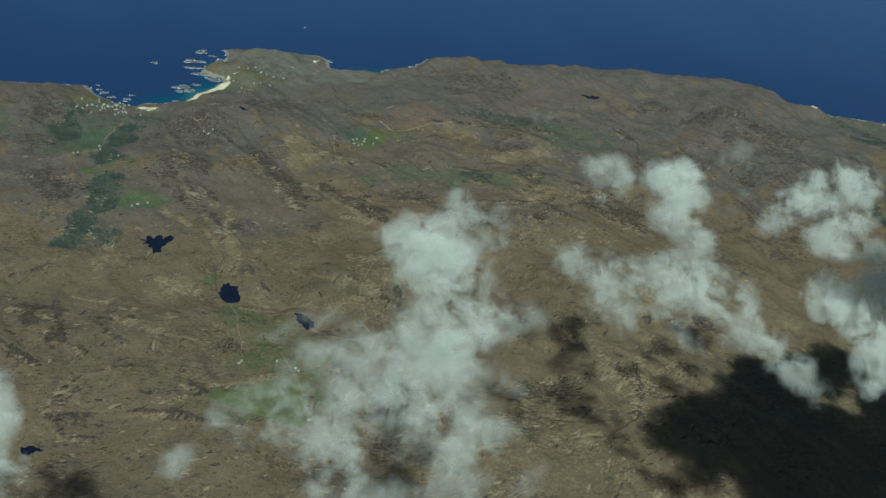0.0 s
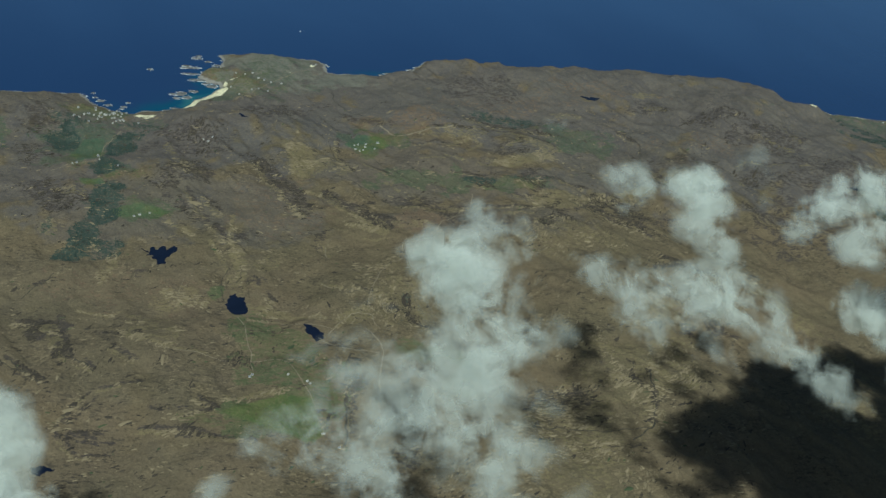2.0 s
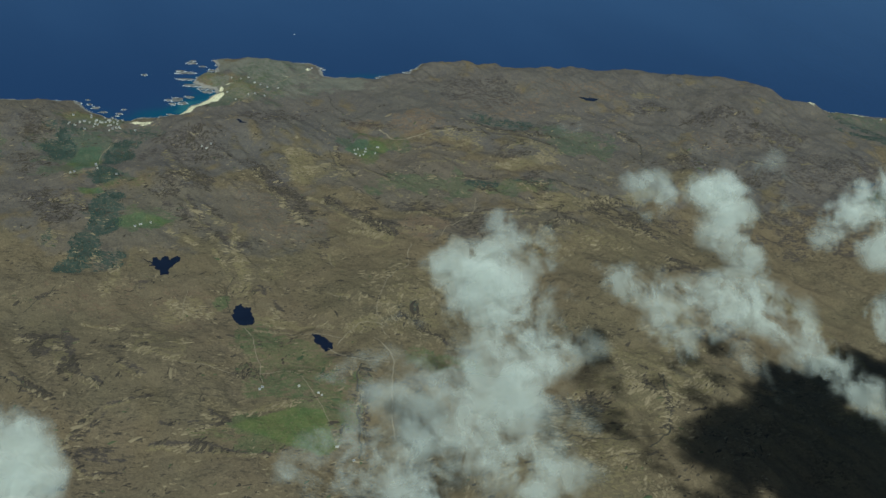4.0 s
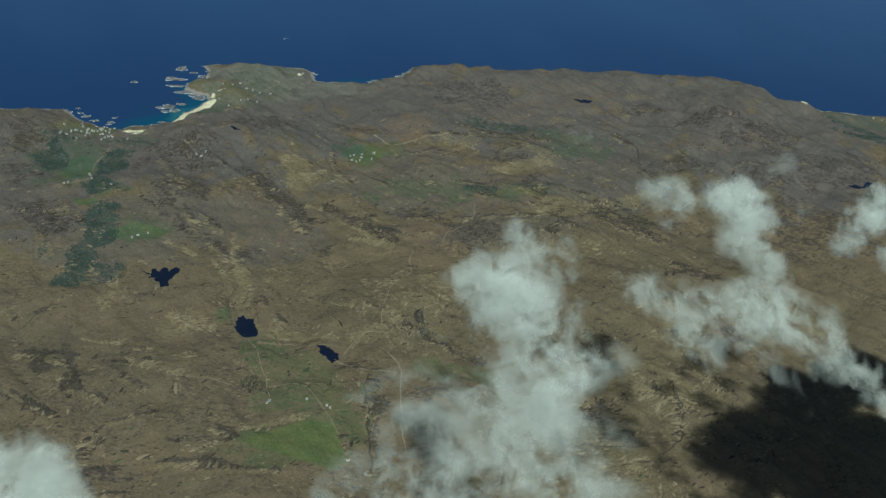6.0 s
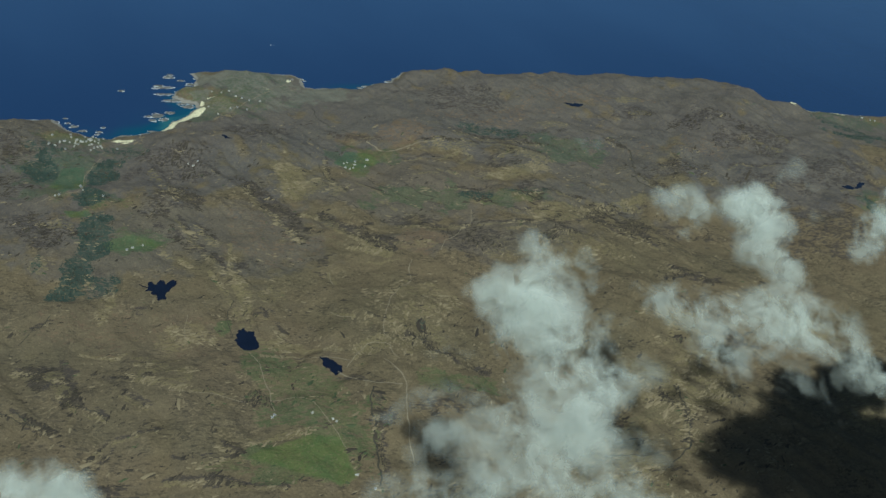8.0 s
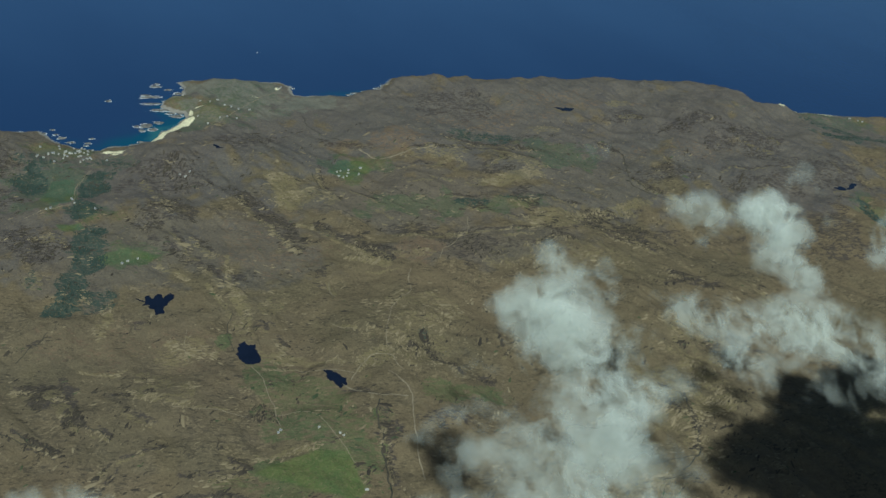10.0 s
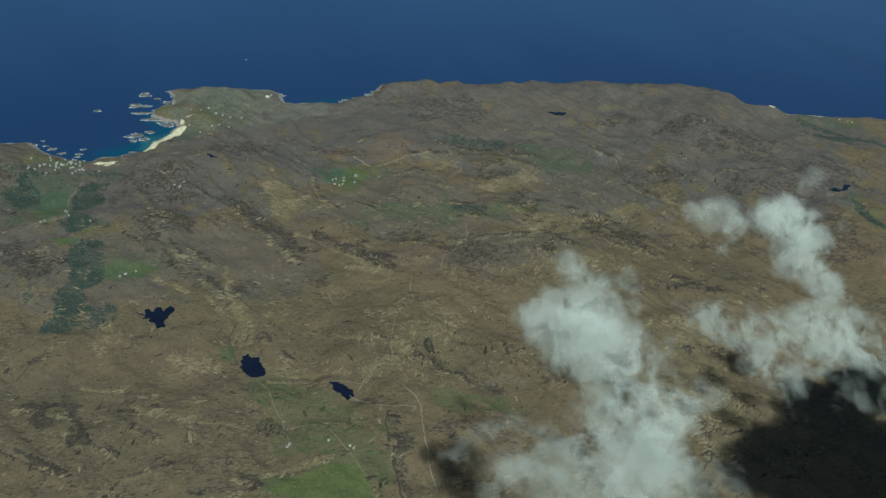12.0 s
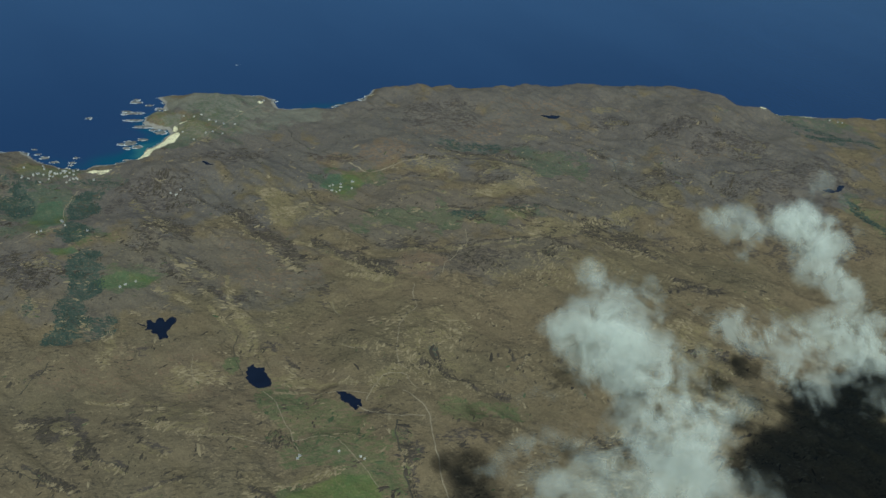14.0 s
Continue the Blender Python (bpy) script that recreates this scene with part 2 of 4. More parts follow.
BARE = [(440, 2775, 150, 60, 0, 0.6), (374, 2214, 65, 54, -2, 0.75), (752, 2937, 210, 86, 0, 0.40), (75, 2263, 152, 142, -2, 0.35), (-238, 1930, 162, 99, -9, 0.35), (1005, 3022, 223, 67, 1, 0.40), (1211, 2652, 209, 70, 0, 0.35)]
# short dry turf on the western headland
TURF = [(70, 3115, 185, 120, 0, 1.0), (290, 3085, 130, 50, 0, 0.7), (-25, 2975, 62, 62, 0, 0.9), (130, 3010, 110, 60, 0, 0.6)]
# distance haze over the far moor, painted as bluish grey zones of ground colour
HAZE_NORTH = [(-560, 2840, 220, 90, 0, 0.7), (1829, 2831, 283, 142, 0, 1.0), (327, 3080, 522, 159, 1, 1.0), (1028, 3091, 587, 146, 1, 1.0), (1464, 3006, 445, 144, 1, 1.0), (-521, 2749, 105, 125, 0, 0.8),
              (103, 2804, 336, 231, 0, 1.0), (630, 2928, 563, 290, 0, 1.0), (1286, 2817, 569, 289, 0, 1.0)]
HAZE_WEST = [(-480, 2350, 150, 190, 0, 0.9), (-300, 2190, 190, 130, 0, 0.6), (-228, 2609, 382, 227, -1, 1.0), (-472, 2599, 178, 244, -1, 0.8), (-108, 2301, 249, 166, -2, 0.6)]
HAZE_MIDDLE = [(1441, 2585, 396, 260, 0, 1.0), (956, 2633, 336, 255, 0, 0.8), (404, 2480, 291, 170, -1, 0.6), (520, 2214, 203, 75, -2, 0.5)]
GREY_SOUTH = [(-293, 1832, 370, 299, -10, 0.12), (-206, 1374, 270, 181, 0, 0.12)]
HAZE_GREY = HAZE_NORTH + HAZE_WEST + HAZE_MIDDLE + GREY_SOUTH


def cover(zones, x, y, seed):
    """How strongly a kind of growth, or the haze tint, stands at each place, 0 to 1, with ragged edges."""
    wob = 2.1 * (fbm(x / 55 + seed, y / 55 - seed, octaves=6, gain=0.62) - 0.5)
    out = np.zeros(x.shape)
    for cx, cy, rx, ry, turn, strength in zones:
        a = radians(turn)
        u, v = (x - cx) * math.cos(a) + (y - cy) * math.sin(a), (y - cy) * math.cos(a) - (x - cx) * math.sin(a)
        out = np.maximum(out, strength * step(1.25, 0.7, np.hypot(u / rx, v / ry) + wob))
    return out


# peat hags and pale grassy banks: width, strength and the line that they follow
HAGS_VALLEY = [(15, 0.8, [(10, 2492), (34, 2434), (63, 2365), (100, 2285), (120, 2253)]), (17, 1.0, [(178, 2358), (215, 2289), (256, 2247), (303, 2180)]), (20, 0.6, [(-196, 2568), (-164, 2481), (-132, 2411)]),
               (9, 0.7, [(-150, 2337), (-121, 2261), (-101, 2224)]), (9, 0.9, [(-82, 2176), (-55, 2118), (-31, 2126)]), (11, 0.6, [(-104, 2307), (-65, 2231)]),
               (8, 0.6, [(-154, 2444), (-113, 2417)])]
HAGS_MIDDLE = [(11, 0.9, [(351, 2309), (400, 2290), (481, 2289), (523, 2290)]), (6, 0.8, [(537, 2289), (618, 2280), (694, 2294), (769, 2297), (814, 2301), (849, 2278), (885, 2225), (917, 2168)]), (5, 0.8, [(826, 2328), (920, 2368), (992, 2355)]),
               (11, 0.8, [(614, 2349), (664, 2330), (726, 2338)]), (11, 0.7, [(671, 2431), (750, 2438), (817, 2417)]), (6, 0.7, [(1032, 2508), (1053, 2448), (1084, 2414), (1136, 2387)]),
               (20, 0.7, [(671, 2196), (724, 2242), (748, 2213)]), (14, 0.9, [(926, 2041), (987, 2022)])]
HAGS_FAR = [(7, 0.8, [(1322, 2549), (1445, 2547), (1553, 2546)]), (7, 0.7, [(1032, 2739), (1059, 2664)]), (20, 0.7, [(610, 2791), (698, 2761), (801, 2727), (844, 2710)]),
            (14, 0.7, [(1450, 2713), (1489, 2683), (1526, 2651)]), (14, 0.7, [(1189, 2929), (1230, 2898)]), (9, 0.7, [(1639, 2427), (1594, 2414)]),
            (16, 0.5, [(1557, 2766), (1566, 2686)]), (8, 0.8, [(483, 2729), (548, 2740), (655, 2727)])]
HAGS_NEAR = [(17, 1.7, [(-436, 1817), (-400, 1799), (-364, 1799)]), (13, 1.7, [(-364, 1779), (-352, 1732), (-335, 1693)]), (5, 0.9, [(-323, 1680), (-284, 1653)]),
             (5, 0.9, [(-438, 1687), (-387, 1641)]), (9, 0.9, [(312, 1889), (304, 1843), (312, 1814), (323, 1795)]), (9, 0.8, [(267, 1840), (284, 1846)]),
             (8, 0.8, [(337, 1787), (354, 1754)]), (6, 0.8, [(-6, 1971), (13, 1953)]), (6, 0.8, [(33, 1914), (41, 1900)]),
             (4, 0.9, [(464, 1883), (462, 1844)]), (4, 0.9, [(507, 1867), (455, 1807)]), (5, 0.8, [(-102, 1570), (-70, 1546)])]
HAGS_SOUTH = [(5, 0.9, [(-119, 1520), (-72, 1546)]), (7, 0.9, [(-192, 1500), (-118, 1490), (-53, 1463), (-6, 1454)]), (4, 0.9, [(-333, 1508), (-308, 1561), (-284, 1592)]),
              (4, 0.8, [(-316, 1482), (-290, 1447), (-241, 1445)]), (6, 0.7, [(-257, 1714), (-215, 1680)]), (5, 0.7, [(-417, 1673), (-361, 1616)]),
              (5, 0.8, [(-303, 1680), (-280, 1647)]), (9, 0.8, [(178, 1660), (167, 1573), (166, 1503)]), (8, 0.7, [(-258, 1723), (-228, 1695)]),
              (6, 0.7, [(-266, 1599), (-200, 1614)]), (9, 0.8, [(748, 1625), (737, 1558), (711, 1482)]), (7, 0.9, [(670, 1631), (708, 1611), (716, 1577)])]
BANKS_NEAR = [(11, 1.0, [(11, 1851), (40, 1836), (80, 1829), (132, 1820)]), (5, 0.8, [(-14, 1824), (66, 1810)]), (8, 0.8, [(-181, 1865), (-143, 1888), (-123, 1911)]),
              (14, 0.6, [(-155, 1916), (-98, 1881)]), (5, 0.9, [(-167, 1714), (-93, 1696)]), (16, 0.6, [(-237, 1757), (-165, 1729)]),
              (5, 0.8, [(138, 1945), (175, 1911)]), (6, 0.8, [(154, 1779), (182, 1812), (221, 1829)]), (7, 0.6, [(-8, 1634), (1, 1610)]),
              (6, 0.8, [(-335, 1860), (-280, 1835), (-260, 1848)])]
BANKS_VALLEY = [(8, 0.8, [(-43, 2217), (-49, 2117), (-32, 2032), (-32, 1953)]), (6, 0.8, [(-94, 2123), (-63, 2046), (-57, 2005)]), (6, 0.7, [(157, 2108), (162, 2053)]),
                (20, 0.9, [(96, 2587), (123, 2496), (184, 2534)]), (8, 0.9, [(126, 2358), (161, 2342)]), (9, 1.0, [(230, 2243), (265, 2180), (296, 2153)]),
                (7, 0.7, [(-183, 2199), (-130, 2149)]), (12, 0.6, [(-287, 2066), (-299, 2009)]), (8, 1.0, [(-338, 2123), (-326, 2081)])]
BANKS_MIDDLE = [(13, 0.9, [(701, 2313), (783, 2332), (867, 2353), (917, 2363)]), (8, 0.8, [(591, 2243), (663, 2249)]), (14, 0.8, [(615, 2542), (705, 2536), (783, 2579)]),
                (9, 0.8, [(671, 2619), (749, 2666), (806, 2621)]), (9, 0.7, [(502, 2566), (552, 2531)]), (9, 0.7, [(519, 2629), (578, 2676)]),
                (10, 0.8, [(681, 1630), (683, 1579), (709, 1586)]), (18, 0.6, [(669, 1720), (724, 1679), (786, 1604)])]
HAGS_BOWL = [(6, 0.9, [(615, 2748), (689, 2729), (759, 2694), (794, 2657), (811, 2615)]),
             (6, 0.9, [(290, 2528), (325, 2496), (356, 2444)]),
             (6, 0.7, [(508, 2482), (590, 2461), (652, 2471)]),
             (15, 0.8, [(572, 2403), (612, 2371)]),
             (10, 0.8, [(669, 2410), (759, 2433), (840, 2405)]),
             (6, 0.8, [(429, 2629), (496, 2658), (552, 2637)]),
             (5, 0.8, [(1034, 2523), (1068, 2456), (1094, 2416)]),
             (8, 0.7, [(837, 2254), (880, 2183), (932, 2139)]),
             (6, 0.7, [(226, 2641), (224, 2548), (254, 2487)])]
BANKS_BOWL = [(6, 0.9, [(805, 2598), (763, 2638), (718, 2668)]),
              (6, 1.0, [(329, 2417), (356, 2376)]),
              (6, 0.8, [(312, 2497), (342, 2445)]),
              (8, 0.8, [(571, 2704), (617, 2650), (573, 2603)]),
              (9, 0.9, [(651, 2512), (718, 2529), (786, 2547)]),
              (5, 0.8, [(769, 2301), (835, 2318), (903, 2335)]),
              (6, 0.7, [(434, 2533), (496, 2544)])]
HAGS = HAGS_BOWL + HAGS_VALLEY + HAGS_MIDDLE + HAGS_FAR + HAGS_NEAR + HAGS_SOUTH
BANKS = BANKS_BOWL + BANKS_NEAR + BANKS_VALLEY + BANKS_MIDDLE


def along(strokes, x, y, seed):
    """How strongly a broken strip of growth stands at each place, 0 to 1."""
    wob = 1.5 * (fbm(x / 24 + seed, y / 24 - seed, octaves=5, gain=0.62) - 0.5)
    out = np.zeros(x.shape)
    for width, strength, line in strokes:
        for (ax, ay), (bx, by) in zip(line, line[1:]):
            near = (np.abs(x - (ax + bx) / 2) < abs(bx - ax) / 2 + 2 * width) & (np.abs(y - (ay + by) / 2) < abs(by - ay) / 2 + 2 * width)
            px, py, dx, dy = x[near], y[near], bx - ax, by - ay
            u = np.clip(((px - ax) * dx + (py - ay) * dy) / (dx * dx + dy * dy), 0, 1)
            d = np.hypot(px - ax - u * dx, py - ay - u * dy) / width
            out[near] = np.maximum(out[near], strength * step(1.2, 0.5, d + wob[near]))
    return out


FIELDS = [[(-64, 1534), (-28, 1553), (45, 1570), (98, 1566), (111, 1473), (81, 1452), (12, 1483)],
          [(-311, 2242), (-251, 2264), (-174, 2242), (-203, 2211), (-293, 2205)],
          [(-391, 2361), (-342, 2369), (-329, 2347), (-376, 2334)],
          [(242, 2618), (286, 2695), (348, 2680), (365, 2632), (294, 2582)],
          [(-435, 2514), (-411, 2610), (-359, 2606), (-350, 2474), (-400, 2449)]]


def fields(x, y):
    """The walled fields: 1 inside, with a narrow border."""
    out = np.zeros(x.shape)
    for ring in FIELDS:
        inside = np.zeros(x.shape, bool)
        best = np.full(x.shape, 1e9)
        for (ax, ay), (bx, by) in zip(ring, ring[1:] + ring[:1]):
            dx, dy = bx - ax, by - ay
            u = np.clip(((x - ax) * dx + (y - ay) * dy) / (dx * dx + dy * dy), 0, 1)
            best = np.minimum(best, (x - ax - u * dx) ** 2 + (y - ay - u * dy) ** 2)
            inside ^= ((ay > y) != (by > y)) & (x < ax + (y - ay) * dx / (dy if dy else 1e-9))
        d = np.where(inside, 1, -1) * np.sqrt(best) + 5 * (fbm(x / 20, y / 20, octaves=3) - 0.5)
        out = np.maximum(out, step(-2, 3, d))
    return out


# ---- materials ----
def material(name):
    m = bpy.data.materials.new(name)
    m.use_nodes = True
    return m, m.node_tree, m.node_tree.nodes["Principled BSDF"]


def node(nt, kind, **values):
    n = nt.nodes.new("ShaderNode" + kind)
    for k, v in values.items():
        n.inputs[k.replace("_", " ")].default_value = v
    return n


def link(nt, a, b):
    nt.links.new(a, b)


def noise_tex(nt, coord, size, detail=5.0, rough=0.55, stretch=None, distort=0.0):
    """Noise with features about size metres wide."""
    if stretch:
        mp = node(nt, "Mapping", Rotation=(0, 0, stretch[0]), Scale=(1.0, 1.0 / stretch[1], 1.0))
        mp.vector_type = "TEXTURE"
        link(nt, coord, mp.inputs["Vector"])
        coord = mp.outputs[0]
    n = node(nt, "TexNoise", Scale=1.0 / size, Detail=detail, Roughness=rough, Distortion=distort)
    link(nt, coord, n.inputs["Vector"])
    return n.outputs["Fac"]


def ramp(nt, fac, lo, hi):
    n = node(nt, "MapRange", From_Min=lo, From_Max=hi)
    n.interpolation_type = "SMOOTHSTEP"
    link(nt, fac, n.inputs["Value"])
    return n.outputs[0]


def maths(nt, op, a, b):
    n = nt.nodes.new("ShaderNodeMath")
    n.operation = op
    for i, v in enumerate((a, b)):
        if isinstance(v, (int, float)):
            n.inputs[i].default_value = v
        else:
            link(nt, v, n.inputs[i])
    return n.outputs[0]


def mix(nt, fac, a, b):
    n = nt.nodes.new("ShaderNodeMix")
    n.data_type = "RGBA"
    if isinstance(fac, (int, float)):
        n.inputs[0].default_value = fac
    else:
        link(nt, fac, n.inputs[0])
    for i, v in ((6, a), (7, b)):
        if isinstance(v, tuple):
            n.inputs[i].default_value = (*v, 1)
        else:
            link(nt, v, n.inputs[i])
    return n.outputs[2]


def ground_material():
    m, nt, bsdf = material("moorland")
    coord = nt.nodes.new("ShaderNodeNewGeometry").outputs["Position"]
    n400 = noise_tex(nt, coord, 330, 5, 0.55)
    n120 = noise_tex(nt, coord, 110, 6, 0.6, distort=0.5)
    n90 = noise_tex(nt, coord, 80, 4, 0.6, stretch=(0.4, 0.5))
    n40 = noise_tex(nt, coord, 38, 6, 0.64, distort=0.4)
    n12 = noise_tex(nt, coord, 13, 5, 0.68)
    n4 = noise_tex(nt, coord, 4.5, 3, 0.65)
    streak = noise_tex(nt, coord, 46, 6, 0.62, stretch=(0.46, 0.28), distort=0.3)
    fleck_a, fleck_b = noise_tex(nt, coord, 5.5, 5, 0.6, stretch=(1.4, 0.38), distort=0.4), noise_tex(nt, coord, 5, 5, 0.6, stretch=(1.75, 0.42), distort=0.4)
    col = mix(nt, ramp(nt, n400, 0.36, 0.64), (0.151, 0.112, 0.065), (0.132, 0.105, 0.060))
    col = mix(nt, maths(nt, "MULTIPLY", ramp(nt, n120, 0.42, 0.62), 0.38), col, (0.172, 0.130, 0.073))
    col = mix(nt, maths(nt, "MULTIPLY", ramp(nt, streak, 0.50, 0.66), 0.28), col, (0.090, 0.072, 0.050))
    col = mix(nt, maths(nt, "MULTIPLY", ramp(nt, n40, 0.55, 0.68), 0.28), col, (0.078, 0.058, 0.041))
    col = mix(nt, maths(nt, "MULTIPLY", ramp(nt, n40, 0.44, 0.32), 0.32), col, (0.180, 0.143, 0.084))
    col = mix(nt, maths(nt, "MULTIPLY", maths(nt, "MULTIPLY", ramp(nt, fleck_b, 0.54, 0.62), ramp(nt, n90, 0.46, 0.62)), 0.7), col, (0.255, 0.195, 0.110))
    col = mix(nt, maths(nt, "MULTIPLY", maths(nt, "MULTIPLY", ramp(nt, fleck_a, 0.54, 0.61), ramp(nt, n120, 0.55, 0.43)), 0.7), col, (0.052, 0.043, 0.031))
    for size, turn in ((95, 0.4), (140, -0.5)):
        n = noise_tex(nt, coord, size, 3, 0.5, stretch=(turn, 0.6), distort=0.3)
        vein = ramp(nt, maths(nt, "ABSOLUTE", maths(nt, "SUBTRACT", n, 0.5), 0.0), 0.012, 0.004)
        vein = maths(nt, "MULTIPLY", vein, maths(nt, "MULTIPLY", ramp(nt, n90, 0.48, 0.62), 0.4))
        col = mix(nt, vein, col, (0.055, 0.045, 0.032))
    masks = []
    for name in ("cover_one", "cover_two", "cover_three"):
        at = nt.nodes.new("ShaderNodeAttribute")
        at.attribute_name = name
        sp = nt.nodes.new("ShaderNodeSeparateColor")
        link(nt, at.outputs["Color"], sp.inputs[0])
        masks += [sp.outputs[0], sp.outputs[1], sp.outputs[2]]
    green, wood, sand, heath, pale, bare, grey, turf = masks[:8]
    grain = maths(nt, "ADD", maths(nt, "MULTIPLY", n40, 0.15), maths(nt, "ADD", maths(nt, "MULTIPLY", fleck_a, 0.7), maths(nt, "MULTIPLY", n12, 0.15)))

    def patchy(mask, amount=1.0, crisp=1.0):
        ragged = maths(nt, "MULTIPLY", maths(nt, "SUBTRACT", grain, 0.5), maths(nt, "MULTIPLY", ramp(nt, mask, 0.0, 0.4), 4.4 * amount))
        return ramp(nt, maths(nt, "ADD", mask, ragged), 0.55 - 0.19 / crisp, 0.55 + 0.19 / crisp)

    # bluish grey haze tint, mixed into the ground colour by zone
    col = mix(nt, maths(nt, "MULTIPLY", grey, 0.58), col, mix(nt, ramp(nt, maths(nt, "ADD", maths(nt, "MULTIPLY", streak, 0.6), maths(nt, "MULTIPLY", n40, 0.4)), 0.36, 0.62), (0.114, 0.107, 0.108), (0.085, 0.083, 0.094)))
    col = mix(nt, maths(nt, "MULTIPLY", patchy(turf, 0.5), 0.8), col, mix(nt, ramp(nt, n120, 0.35, 0.65), (0.146, 0.144, 0.112), (0.172, 0.163, 0.124)))
    col = mix(nt, maths(nt, "MULTIPLY", patchy(bare, 0.9), 0.7), col, mix(nt, n12, (0.200, 0.130, 0.080), (0.165, 0.115, 0.070)))
    col = mix(nt, maths(nt, "MULTIPLY", patchy(heath, 2.0, 2.2), 0.80), col, mix(nt, n12, (0.042, 0.035, 0.034), (0.074, 0.060, 0.053)))
    col = mix(nt, maths(nt, "MULTIPLY", patchy(pale, 2.3, 2.0), 0.52), col, mix(nt, n40, (0.262, 0.208, 0.102), (0.196, 0.160, 0.074)))
    # same pasture twice: far greens are bluer, with haze put into the colour
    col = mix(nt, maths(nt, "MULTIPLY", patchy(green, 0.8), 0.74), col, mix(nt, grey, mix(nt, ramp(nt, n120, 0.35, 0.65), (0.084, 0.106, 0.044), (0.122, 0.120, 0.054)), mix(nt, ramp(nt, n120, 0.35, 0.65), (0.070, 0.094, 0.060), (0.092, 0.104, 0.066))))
    col = mix(nt, maths(nt, "MULTIPLY", patchy(wood, 1.5), 0.85), col, mix(nt, n12, (0.038, 0.060, 0.050), (0.050, 0.072, 0.056)))
    col = mix(nt, patchy(sand, 0.5), col, mix(nt, n12, (0.86, 0.78, 0.50), (0.72, 0.64, 0.40)))
    at = nt.nodes.new("ShaderNodeAttribute")
    at.attribute_name = "field"
    # far fields get a bluer green that paints haze over the grass
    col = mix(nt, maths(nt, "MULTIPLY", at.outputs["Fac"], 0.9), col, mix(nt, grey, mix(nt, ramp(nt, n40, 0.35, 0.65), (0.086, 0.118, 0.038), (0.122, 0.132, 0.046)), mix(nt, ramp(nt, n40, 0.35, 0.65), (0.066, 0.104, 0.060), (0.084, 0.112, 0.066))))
    # tussocks and small tufts
    col = mix(nt, maths(nt, "MULTIPLY", ramp(nt, n12, 0.56, 0.66), 0.28), col, (0.055, 0.045, 0.028))
    n5 = noise_tex(nt, coord, 4.5, 4, 0.62, stretch=(0.3, 0.7))
    col = mix(nt, maths(nt, "MULTIPLY", ramp(nt, n5, 0.54, 0.63), 0.32), col, (0.060, 0.048, 0.032))
    col = mix(nt, maths(nt, "MULTIPLY", ramp(nt, n4, 0.53, 0.63), 0.30), col, (0.235, 0.178, 0.100))
    # bare rock along the shore and on crags
    at = nt.nodes.new("ShaderNodeAttribute")
    at.attribute_name = "rock"
    col = mix(nt, ramp(nt, maths(nt, "ADD", at.outputs["Fac"], maths(nt, "SUBTRACT", n12, 0.5)), 0.4, 0.7), col,
              mix(nt, n4, (0.20, 0.18, 0.15), (0.33, 0.30, 0.25)))
    link(nt, col, bsdf.inputs["Base Color"])
    bsdf.inputs["Roughness"].default_value = 0.95
    bsdf.inputs["Specular IOR Level"].default_value = 0.15
    b = node(nt, "Bump", Strength=1.0, Distance=4.5)
    link(nt, maths(nt, "ADD", maths(nt, "MULTIPLY", n40, 0.45), maths(nt, "ADD", maths(nt, "MULTIPLY", n12, 0.7), maths(nt, "MULTIPLY", n4, 0.25))), b.inputs["Height"])
    link(nt, b.outputs[0], bsdf.inputs["Normal"])
    return m


def sea_material():
    m, nt, bsdf = material("sea_water")
    coord = nt.nodes.new("ShaderNodeNewGeometry").outputs["Position"]
    at = nt.nodes.new("ShaderNodeAttribute")
    at.attribute_name = "shallow"
    sp = nt.nodes.new("ShaderNodeSeparateColor")
    link(nt, at.outputs["Color"], sp.inputs[0])
    n60, n9 = noise_tex(nt, coord, 60, 5), noise_tex(nt, coord, 4, 3)
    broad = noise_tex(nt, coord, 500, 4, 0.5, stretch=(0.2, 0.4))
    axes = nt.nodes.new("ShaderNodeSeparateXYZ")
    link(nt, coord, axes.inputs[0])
    # sea paler with distance: haze and sky reflection painted into its colour
    offing_haze = ramp(nt, maths(nt, "ADD", axes.outputs[1], maths(nt, "MULTIPLY", maths(nt, "SUBTRACT", broad, 0.5), 900.0)), 2750.0, 4700.0)
    col = mix(nt, offing_haze, (0.019, 0.044, 0.114), (0.038, 0.080, 0.178))
    col = mix(nt, ramp(nt, sp.outputs[0], 0.15, 0.85), col, (0.012, 0.066, 0.118))
    col = mix(nt, ramp(nt, maths(nt, "ADD", sp.outputs[0], maths(nt, "MULTIPLY", maths(nt, "SUBTRACT", n60, 0.5), 1.4)), 0.85, 1.25), col, (0.035, 0.120, 0.140))
    foam = ramp(nt, maths(nt, "ADD", sp.outputs[1], maths(nt, "MULTIPLY", maths(nt, "SUBTRACT", n9, 0.5), 1.6)), 0.62, 0.85)
    col = mix(nt, foam, col, (0.72, 0.75, 0.76))
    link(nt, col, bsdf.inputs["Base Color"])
    bsdf.inputs["Roughness"].default_value = 0.13
    bsdf.inputs["IOR"].default_value = 1.33
    b = node(nt, "Bump", Strength=0.3, Distance=1.0)
    link(nt, noise_tex(nt, coord, 14, 6, 0.6, stretch=(0.4, 0.5)), b.inputs["Height"])
    link(nt, b.outputs[0], bsdf.inputs["Normal"])
    return m


